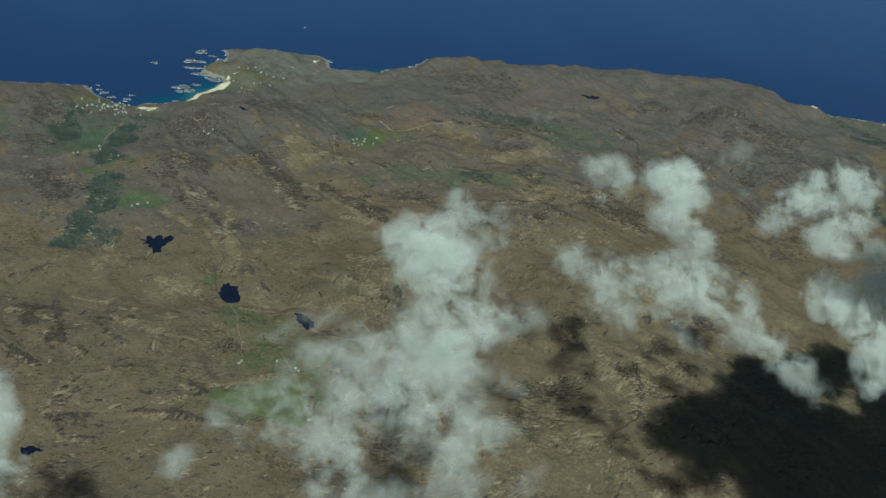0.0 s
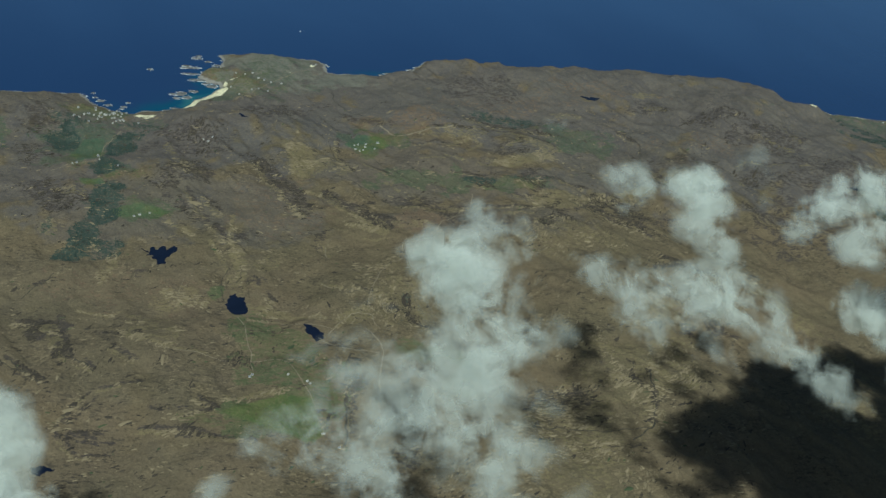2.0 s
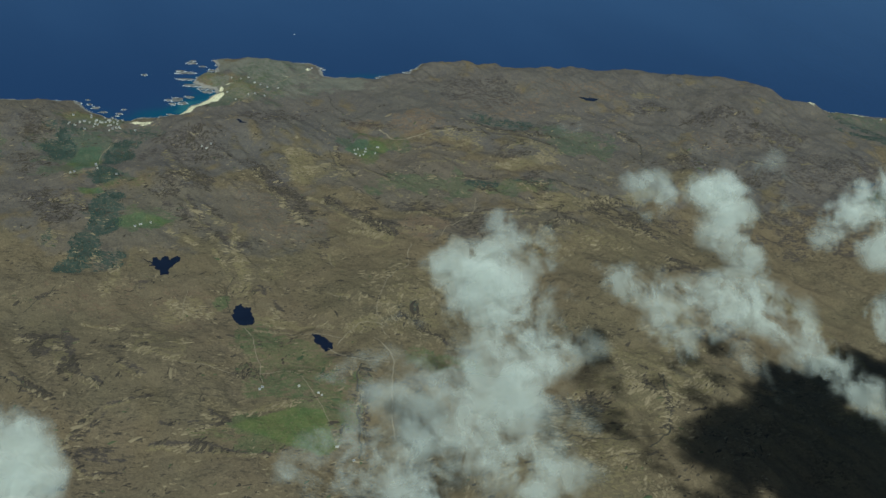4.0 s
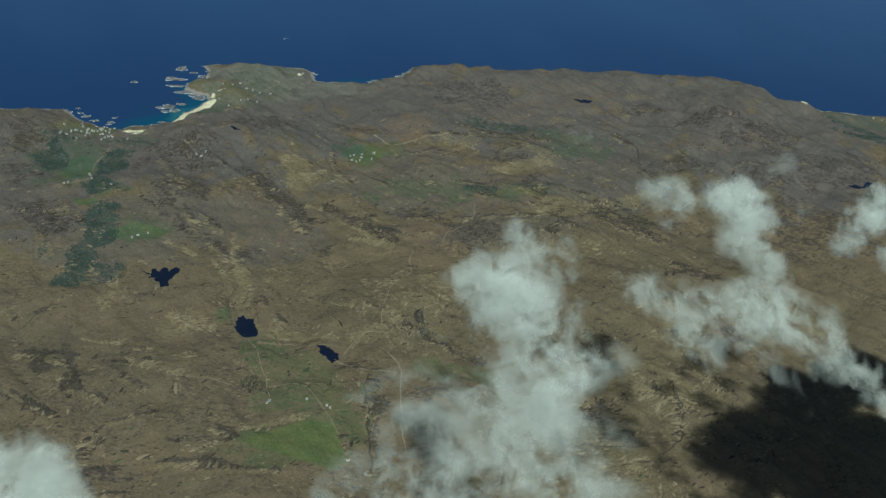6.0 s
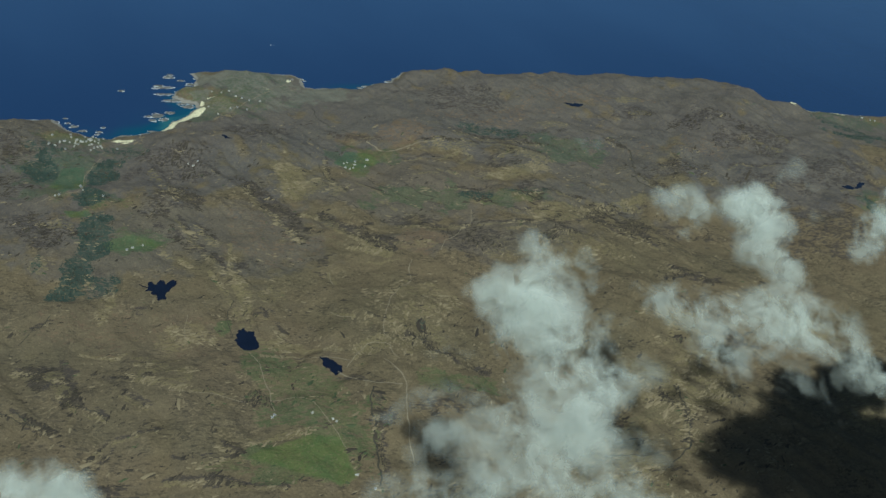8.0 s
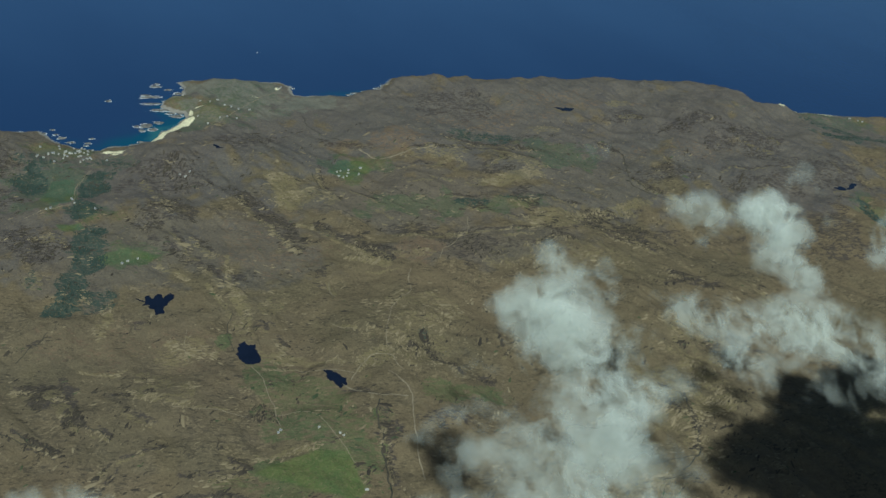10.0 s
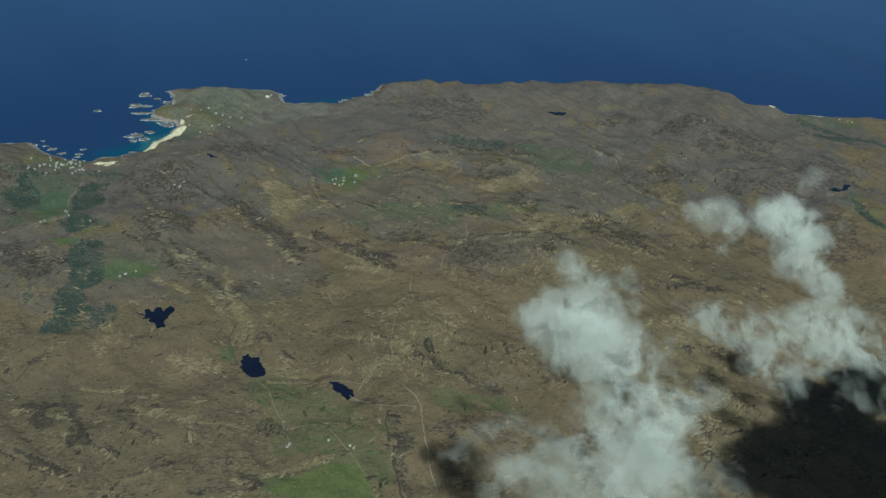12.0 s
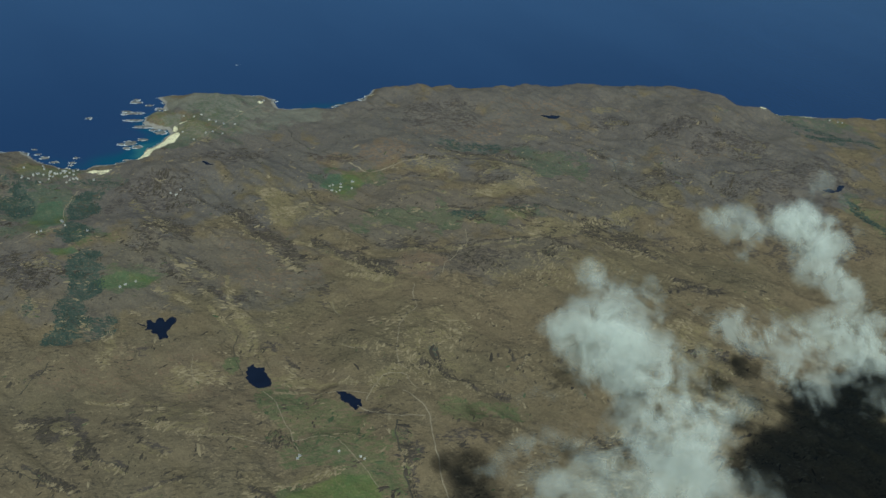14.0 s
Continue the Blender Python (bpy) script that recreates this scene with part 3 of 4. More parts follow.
def plain_material(name, a, b, size, rough=0.8, bump=0.3, spec=0.3):
    """Two tones mixed by noise at two scales, with a fine relief."""
    m, nt, bsdf = material(name)
    coord = nt.nodes.new("ShaderNodeNewGeometry").outputs["Position"]
    big, small = noise_tex(nt, coord, size, 5), noise_tex(nt, coord, size / 6, 4, 0.65)
    f = ramp(nt, maths(nt, "ADD", maths(nt, "MULTIPLY", big, 0.6), maths(nt, "MULTIPLY", small, 0.4)), 0.35, 0.65)
    link(nt, mix(nt, f, a, b), bsdf.inputs["Base Color"])
    bsdf.inputs["Roughness"].default_value = rough
    bsdf.inputs["Specular IOR Level"].default_value = spec
    bp = node(nt, "Bump", Strength=bump, Distance=size / 8)
    link(nt, small, bp.inputs["Height"])
    link(nt, bp.outputs[0], bsdf.inputs["Normal"])
    return m


def cloud_material():
    """Mist that thins out where its smooth body is weak, torn by noise from wide billows down to fine shreds."""
    m = bpy.data.materials.new("cloud_mist")
    m.use_nodes = True
    nt = m.node_tree
    nt.nodes.clear()
    out = nt.nodes.new("ShaderNodeOutputMaterial")
    coord = nt.nodes.new("ShaderNodeNewGeometry").outputs["Position"]
    at = nt.nodes.new("ShaderNodeAttribute")
    at.attribute_name = "mist"
    body = at.outputs["Fac"]
    billow = maths(nt, "ADD", maths(nt, "MULTIPLY", maths(nt, "SUBTRACT", noise_tex(nt, coord, 36, 7, 0.57, distort=0.6), 0.5), 2.6),
                   maths(nt, "MULTIPLY", maths(nt, "SUBTRACT", noise_tex(nt, coord, 88, 3, 0.5, distort=0.5), 0.5), 2.0))
    torn = ramp(nt, maths(nt, "ADD", billow, maths(nt, "ADD", maths(nt, "MULTIPLY", body, 0.34), 0.06)), -0.06, 0.60)
    depth = maths(nt, "MULTIPLY", maths(nt, "MULTIPLY", body, torn), 1.0)
    fac = maths(nt, "SUBTRACT", 1.0, maths(nt, "POWER", 2.718, maths(nt, "MULTIPLY", depth, -1.0)))
    puff = node(nt, "Bump", Strength=0.7, Distance=18.0)
    link(nt, noise_tex(nt, coord, 44, 3, 0.5, distort=0.6), puff.inputs["Height"])
    a, b = node(nt, "BsdfDiffuse", Color=(0.70, 0.73, 0.65, 1)), node(nt, "BsdfTranslucent", Color=(0.70, 0.73, 0.65, 1))
    link(nt, puff.outputs[0], a.inputs["Normal"])
    mist, clear = node(nt, "MixShader", Fac=0.4), nt.nodes.new("ShaderNodeBsdfTransparent")
    link(nt, a.outputs[0], mist.inputs[1])
    link(nt, b.outputs[0], mist.inputs[2])
    mx = nt.nodes.new("ShaderNodeMixShader")
    link(nt, fac, mx.inputs[0])
    link(nt, clear.outputs[0], mx.inputs[1])
    link(nt, mist.outputs[0], mx.inputs[2])
    link(nt, mx.outputs[0], out.inputs["Surface"])
    return m


MOOR = ground_material()
SEA = sea_material()
CLOUD = cloud_material()
LOCH = plain_material("peaty_loch_water", (0.006, 0.009, 0.020), (0.009, 0.013, 0.028), 30, 0.12, 0.05, 0.5)
ROCK = plain_material("shore_rock", (0.075, 0.072, 0.066), (0.22, 0.205, 0.18), 9, 0.9, 0.8)
TRACK = plain_material("gravel_track", (0.18, 0.145, 0.095), (0.28, 0.225, 0.145), 14, 0.95, 0.4)
BURN = plain_material("stream_bed", (0.035, 0.032, 0.024), (0.075, 0.062, 0.04), 10, 0.7, 0.5)
CONIFER = plain_material("spruce_needles", (0.036, 0.056, 0.047), (0.048, 0.070, 0.053), 12, 0.9, 0.6)
HEATHER = plain_material("heather_clumps", (0.035, 0.030, 0.018), (0.065, 0.055, 0.030), 12, 0.95, 0.6)
WHITEWASH = plain_material("whitewashed_wall", (0.47, 0.44, 0.36), (0.60, 0.56, 0.46), 3, 0.85, 0.2)
SLATE = plain_material("slate_roof", (0.16, 0.16, 0.17), (0.24, 0.24, 0.25), 2, 0.7, 0.4)
PALE_ROOF = plain_material("pale_sheet_roof", (0.27, 0.26, 0.23), (0.40, 0.38, 0.33), 3, 0.5, 0.2)
HULL = plain_material("white_boat_paint", (0.74, 0.75, 0.75), (0.80, 0.80, 0.80), 2, 0.4, 0.1)
SURF = plain_material("white_surf", (0.55, 0.58, 0.58), (0.78, 0.79, 0.78), 4, 0.8, 0.4)
FOAM = plain_material("sea_foam", (0.16, 0.24, 0.34), (0.45, 0.50, 0.54), 5, 0.8, 0.4)


# ---- meshes ----
def mesh_from(name, verts, faces, mat, smooth=False):
    """A mesh object from arrays of corners and of faces that have all the same number of corners."""
    verts, faces = np.asarray(verts, np.float32), np.asarray(faces, np.int32)
    me = bpy.data.meshes.new(name)
    k = faces.shape[1]
    me.vertices.add(len(verts))
    me.vertices.foreach_set("co", verts.ravel())
    me.loops.add(faces.size)
    me.loops.foreach_set("vertex_index", faces.ravel())
    me.polygons.add(len(faces))
    me.polygons.foreach_set("loop_start", np.arange(0, faces.size, k, dtype=np.int32))
    me.update(calc_edges=True)
    if smooth:
        me.polygons.foreach_set("use_smooth", np.ones(len(faces), bool))
    me.materials.append(mat)
    return new(name, me)


def sheet(xs, ys):
    X, Y = np.meshgrid(xs, ys)
    nx, ny = len(xs), len(ys)
    i = (np.arange(ny - 1)[:, None] * nx + np.arange(nx - 1)[None]).ravel()
    return X.ravel(), Y.ravel(), np.stack([i, i + 1, i + nx + 1, i + nx], 1)


def lines(a, b, pitch, reach):
    """Grid lines: even from a to b, then wider and wider out to the reach."""
    mid = np.arange(a, b + pitch, pitch)
    low, high = [mid[0]], [mid[-1]]
    s = pitch
    while low[-1] > -reach or high[-1] < reach:
        s *= 1.45
        if low[-1] > -reach:
            low.append(low[-1] - s)
        if high[-1] < reach:
            high.append(high[-1] + s)
    return np.r_[low[:0:-1], mid, high[1:]]


def colour_layer(me, name, *channels):
    at = me.attributes.new(name, "FLOAT_COLOR", "POINT")
    data = np.ones((len(me.vertices), 4), np.float32)
    for i, c in enumerate(channels):
        data[:, i] = c
    at.data.foreach_set("color", data.ravel())


def build_ground():
    x, y, faces = sheet(lines(-780, 2360, 3.8, 12000), lines(1220, 3330, 3.8, 12000))
    d = ragged_coast(x, y)
    z = height(x, y)
    ob = mesh_from("ground", np.stack([x, y, z], 1), faces, MOOR, smooth=True)
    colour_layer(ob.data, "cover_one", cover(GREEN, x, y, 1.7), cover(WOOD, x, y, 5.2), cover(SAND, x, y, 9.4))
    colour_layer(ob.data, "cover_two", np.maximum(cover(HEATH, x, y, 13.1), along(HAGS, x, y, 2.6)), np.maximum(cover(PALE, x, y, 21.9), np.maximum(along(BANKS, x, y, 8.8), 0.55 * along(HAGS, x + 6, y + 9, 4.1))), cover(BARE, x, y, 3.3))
    colour_layer(ob.data, "cover_three", cover(HAZE_GREY, x, y, 27.7), cover(TURF, x, y, 33.3))
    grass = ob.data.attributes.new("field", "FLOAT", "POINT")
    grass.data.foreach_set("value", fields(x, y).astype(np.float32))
    rock = ob.data.attributes.new("rock", "FLOAT", "POINT")
    rock.data.foreach_set("value", ((0.75 * step(22, 5, d) * step(-30, -4, d)) * (1 - cover(SAND, x, y, 9.4))).astype(np.float32))
    return tagged(ob, "rolling brown moorland with green fields and a rocky shore", "moorland", kind="structure")


SKERRIES_BAY = [(-152, 3203, 22, 13), (-148, 3220, 13, 8), (-169, 3126, 40, 13), (-181, 3139, 20, 8), (-167, 3078, 36, 10), (-140, 3035, 42, 16), (-112, 3059, 22, 12), (-105, 2992, 22, 16), (-92, 3012, 16, 12),
                (-186, 2931, 23, 24), (-170, 2906, 18, 16), (-154, 2950, 19, 12), (-282, 3099, 13, 10), (-87, 3149, 26, 13), (-69, 3192, 17, 13), (-76, 3231, 13, 8), (-123, 3095, 19, 8), (-120, 3011, 16, 10),
                (-210, 2927, 12, 10), (-199, 2902, 14, 10), (-203, 2831, 10, 7), (-118, 3178, 16, 8)]
SKERRIES_TOWN = [(-443, 2890, 11, 12), (-420, 2912, 7, 6), (-397, 2862, 16, 12), (-373, 2835, 14, 8), (-323, 2855, 7, 6), (-332, 2828, 11, 8), (-225, 2814, 8, 5), (-412, 2883, 8, 6), (-337, 2814, 9, 5)]
SKERRIES_CAPES = [(227, 3201, 13, 8), (457, 3163, 20, 8), (500, 3187, 20, 11), (548, 3233, 17, 13), (522, 3210, 15, 11), (420, 3149, 17, 6), (397, 3136, 11, 6), (570, 3252, 17, 9), (799, 3260, 21, 9),
                  (722, 3248, 14, 7), (901, 3230, 16, 7), (1008, 3238, 16, 7), (234, 3188, 12, 6)]
SKERRIES = SKERRIES_BAY + SKERRIES_TOWN + SKERRIES_CAPES


def build_sea():
    x, y, faces = sheet(lines(-800, 2360, 6, 14000), lines(2740, 3420, 5, 14000))
    d = ragged_coast(x, y)
    bay = np.exp(-((x + 190) / 170) ** 2 - ((y - 2900) / 130) ** 2) + 0.6 * np.exp(-((x + 60) / 90) ** 2 - ((y - 3060) / 70) ** 2) \
        + 0.5 * np.exp(-((x - 420) / 140) ** 2 - ((y - 3150) / 40) ** 2)
    near = step(-75, 0, d)
    shallow = np.clip(near * (0.12 + 0.8 * bay) + 0.3 * bay, 0, 1.1)
    foam = 0.62 * step(-9, -1, d) * step(0.40, 0.56, fbm(x / 60, y / 60, octaves=3))
    for sx, sy, a, b in SKERRIES:
        r = np.hypot((x - sx) / (a + 9), (y - sy) / (b + 9))
        foam = np.maximum(foam, 0.36 * step(1.45, 0.9, r))
        shallow = np.maximum(shallow, 0.25 * step(2.2, 0.6, r))
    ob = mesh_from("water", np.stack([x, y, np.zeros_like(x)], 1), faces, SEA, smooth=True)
    colour_layer(ob.data, "shallow", shallow, foam)
    return tagged(ob, "deep blue sea, turquoise over the sandy bay", "sea", kind="structure")


ground, water = build_ground(), build_sea()


# ---- lochs, skerries, tracks ----
def part(name, bm, mat, parent, label=""):
    me = bpy.data.meshes.new(name)
    bm.to_mesh(me)
    bm.free()
    me.materials.append(mat)
    ob = new(name, me)
    ob.parent = parent
    if label:
        ob["label"] = label
    return ob


SHORES = {"loch_a": [(-46, 17), (-34, 11), (-20, 3), (-24, 22), (-14, 24), (-8, 8), (2, 28), (10, 24), (14, 10), (27, 32), (37, 14), (24, -4), (14, -20), (12, -46), (-3, -44), (-5, -28), (-19, -24), (-14, -10), (-30, -9), (-22, 0)],
          "loch_b": [(-15, 28), (-3, 37), (0, 24), (16, 24), (17, 5), (22, -17), (13, -38), (-5, -37), (-16, -23), (-23, -4)],
          "loch_c": [(-18, 29), (-6, 24), (6, 10), (17, -2), (17, -18), (4, -30), (-3, -16), (-15, 0)],
          "tarn": [(-10, 14), (5, 5), (14, -9), (0, -12), (-8, 2)],
          "loch_far": [(-25, 14), (-4, 8), (13, 9), (32, 0), (14, -18), (-9, -14), (-19, 2)],
          "loch_w": [(-18, 4), (-7, 11), (11, 6), (21, 2), (8, -5), (-1, -12), (-12, -7)],
          "loch_e": [(-44, -3), (-12, 5), (-5, -10), (32, 25), (43, 15), (14, -11), (-26, -20)]}


def loch(name, seed):
    """Still dark water; its shore is a rounded ring of headlands and bays, frayed by small inlets."""
    cx, cy = LOCHS[name][:2]
    p = np.array(SHORES[name], float)
    n, k = 120, len(p)
    s = np.linspace(0, k, n, endpoint=False)
    x, y = [np.interp(s, np.arange(k + 1), np.r_[p[:, i], p[0, i]]) for i in (0, 1)]
    for _ in range(1):
        x, y = [(np.roll(c, 1) + 2 * c + np.roll(c, -1)) / 4 for c in (x, y)]
    x, y = x + 9 * (fbm(x / 8 + seed, y / 8, octaves=4, gain=0.6) - 0.5), y + 11 * (fbm(x / 9, y / 9 - seed, octaves=4, gain=0.6) - 0.5)
    z = np.full(n, LEVEL[name] + 0.35)
    bm = bmesh.new()
    bm.faces.new([bm.verts.new(c) for c in zip(x + cx, y + cy, z)])
    bmesh.ops.triangulate(bm, faces=bm.faces)
    bmesh.ops.recalc_face_normals(bm, faces=bm.faces)
    ob = part("loch", bm, LOCH, None)
    return tagged(ob, "small dark peaty loch with a ragged shore", "lake", group="moorland lochs", kind="structure")


for _i, _n in enumerate(LOCHS):
    loch(_n, 3.7 + 6.1 * _i)


def skerry(x, y, a, b, seed):
    """A low sea rock, a rough mound with a ragged outline."""
    n, rings = 28, 6
    verts, faces = [(x, y, 2.2)], []
    th = np.linspace(0, 2 * math.pi, n, endpoint=False)
    for k in range(1, rings + 1):
        q = k / rings
        r = q * (1 + 0.9 * (fbm(np.cos(th) * 1.9 + seed, np.sin(th) * 1.9 + q * 0.4, octaves=4, gain=0.65) - 0.5))
        z = 2.0 * (1 - q ** 1.6) + 3.0 * (fbm(np.cos(th) * q * 4 + seed, np.sin(th) * q * 4, octaves=3) - 0.5) * (1 - q) - 1.2 * (k == rings) + 0.4
        for i in range(n):
            verts.append((x + a * r[i] * math.cos(th[i]), y + b * r[i] * math.sin(th[i]), z[i]))
    tri = [(0, 1 + i, 1 + (i + 1) % n, 1 + (i + 1) % n) for i in range(n)]
    for k in range(rings - 1):
        o = 1 + k * n
        tri += [(o + i, o + n + i, o + n + (i + 1) % n, o + (i + 1) % n) for i in range(n)]
    top = tagged(new("skerry"), "low grey rock skerry with white surf", "sea rock", group="skerries off the bay")
    top.location = (x, y, 0)
    bm = bmesh.new()
    vs = [bm.verts.new((v[0] - x, v[1] - y, v[2])) for v in verts]
    for f in tri:
        bm.faces.new([vs[i] for i in dict.fromkeys(f)])
    part("rock", bm, ROCK, top)
    # a broken ring of foam round the waterline
    bm = bmesh.new()
    m = 56
    ang = np.linspace(0, 2 * math.pi, m, endpoint=False)
    edge = 0.9 * (fbm(np.cos(ang) * 1.9 + seed, np.sin(ang) * 1.9 + 0.4, octaves=4, gain=0.65) - 0.5)
    wide = np.clip(7.0 * (fbm(np.cos(ang) * 2.5 - seed, np.sin(ang) * 2.5, octaves=3) - 0.45), 0.0, 1.9)
    ins = [bm.verts.new((a * (0.9 + edge[i]) * math.cos(ang[i]), b * (0.9 + edge[i]) * math.sin(ang[i]), 0.25)) for i in range(m)]
    out = [bm.verts.new(((a * (1 + edge[i]) + wide[i]) * math.cos(ang[i]), (b * (1 + edge[i]) + wide[i]) * math.sin(ang[i]), 0.12)) for i in range(m)]
    for i in range(m):
        k = (i + 1) % m
        if wide[i] + wide[k] > 0.3:
            bm.faces.new((ins[i], out[i], out[k], ins[k]))
    part("surf", bm, SURF, top, "broken ring of white surf")["kind"] = "stuff"
    return top


for _i, (_x, _y, _a, _b) in enumerate(SKERRIES):
    skerry(_x, _y, 0.75 * _a, 0.65 * _b, 1.3 * _i)


def smooth_line(points, pitch=4.0, wobble=3.0, seed=0.0):
    p = np.array(points, float)
    s = np.r_[0, np.cumsum(np.hypot(*np.diff(p, axis=0).T))]
    q = np.arange(0, s[-1], pitch)
    x, y = np.interp(q, s, p[:, 0]), np.interp(q, s, p[:, 1])
    for _ in range(6):
        x[1:-1], y[1:-1] = (x[:-2] + 2 * x[1:-1] + x[2:]) / 4, (y[:-2] + 2 * y[1:-1] + y[2:]) / 4
    x = x + wobble * 2 * (fbm(q / 30 + seed, q * 0 + 3.3, octaves=3) - 0.5)
    y = y + wobble * 2 * (fbm(q / 30 - seed, q * 0 + 8.1, octaves=3) - 0.5)
    return x, y


def ribbon(name, points, width, mat, label, category, seed=0.0, wobble=3.0):
    """A track or stream that lies on the ground."""
    x, y = smooth_line(points, 4.0, wobble, seed)
    dx, dy = np.gradient(x), np.gradient(y)
    k = np.hypot(dx, dy)
    w = 0.62 * width / 2 * (0.6 + 0.8 * fbm(np.arange(len(x)) / 5.0, np.full(len(x), seed), octaves=3))
    off = []
    for s in (-1, -0.4, 0.4, 1):
        px, py = x - s * w * dy / k, y + s * w * dx / k
        off.append(np.stack([px, py, height(px, py) + (0.45 if abs(s) < 0.9 else 0.1)], 1))
    n = len(x)
    verts = np.concatenate(off)
    i = np.arange(n - 1)
    faces = np.concatenate([np.stack([r * n + i, r * n + i + 1, (r + 1) * n + i + 1, (r + 1) * n + i], 1) for r in range(3)])
    return tagged(mesh_from(name, verts, faces[:, ::-1], mat, smooth=True), label, category, kind="structure")


TRACKS_LOCHS = [([(340, 2130), (325, 2086), (325, 2042), (290, 2015), (260, 1968), (248, 1930), (233, 1894), (224, 1848), (237, 1828)], 2.4),
                ([(138, 1757), (163, 1796), (185, 1824), (210, 1827), (231, 1816), (229, 1785), (242, 1765)], 3.0),
                ([(120, 1749), (137, 1729), (148, 1714), (166, 1703), (179, 1693), (207, 1701), (231, 1692)], 4.2),
                ([(211, 1767), (225, 1746), (235, 1724), (238, 1691), (226, 1638), (220, 1593), (215, 1536), (215, 1488)], 3.2),
                ([(-33, 1837), (-20, 1792), (-17, 1751), (-9, 1710), (-8, 1664), (-7, 1642)], 2.4)]
TRACKS_FIELDS = [([(-14, 1683), (38, 1671), (63, 1652), (76, 1615), (94, 1573), (106, 1527)], 2.0),
                 ([(537, 2359), (526, 2306), (496, 2278), (470, 2234), (433, 2201), (413, 2155)], 3.0),
                 ([(157, 2110), (156, 2066), (164, 2040)], 2.4),
                 ([(139, 1947), (155, 1921), (175, 1910)], 2.2),
                 ([(149, 1781), (105, 1797), (78, 1793), (46, 1815), (5, 1818)], 2.2)]
TRACKS_FAR = [([(-182, 1712), (-119, 1700), (-47, 1677)], 1.6),
              ([(350, 2750), (386, 2676), (445, 2700), (513, 2727), (572, 2742)], 6),
              ([(-457, 2398), (-406, 2437), (-359, 2457), (-357, 2568), (-321, 2655)], 2.2),
              ([(-39, 2873), (-8, 2898), (26, 2957), (113, 3060), (189, 3163)], 2),
              ([(-142, 1968), (-152, 1919), (-143, 1865)], 1.6)]
TRACKS = TRACKS_LOCHS + TRACKS_FIELDS + TRACKS_FAR
for _i, (_p, _w) in enumerate(TRACKS):
    ribbon("track", _p, _w, TRACK, "pale gravel track winding over the moor", "track", 2.1 * _i)
BURNS_SOUTH = [([(172, 1682), (164, 1622), (153, 1507), (145, 1448)], 5),
               ([(756, 1640), (732, 1547), (707, 1470), (651, 1421)], 4.4),
               ([(426, 1482), (528, 1468), (627, 1450), (708, 1464)], 3),
               ([(-51, 2020), (-70, 1965), (-60, 1890)], 2.5),
               ([(-472, 1692), (-422, 1659), (-364, 1626)], 3),
               ([(-436, 1682), (-403, 1643), (-370, 1608)], 3.5),
               ([(-449, 1900), (-416, 1936), (-392, 1967)], 3),
               ([(450, 1835), (489, 1858), (527, 1876)], 3),
               ([(-321, 1679), (-300, 1667), (-284, 1643)], 3.5)]
BURNS_NORTH = [([(235, 2981), (245, 2890), (276, 2846), (343, 2792)], 4),
               ([(315, 2549), (366, 2458), (403, 2406)], 3.4),
               ([(966, 2794), (1047, 2745), (1070, 2644), (1026, 2515), (1049, 2439)], 4),
               ([(325, 2309), (286, 2364), (246, 2419), (198, 2448)], 3),
               ([(967, 2154), (1061, 2103), (1122, 2008)], 4),
               ([(1009, 2502), (1044, 2424), (1110, 2362)], 4),
               ([(204, 2616), (216, 2537), (258, 2474)], 3.5),
               ([(392, 2510), (432, 2447), (468, 2426)], 3.5),
               ([(772, 2307), (829, 2236), (877, 2183)], 4)]
BURNS = BURNS_SOUTH + BURNS_NORTH
for _i, (_p, _w) in enumerate(BURNS):
    ribbon("stream", _p, _w, BURN, "dark narrow stream in a peaty gully", "stream", 31 + 2.7 * _i, 7.0)


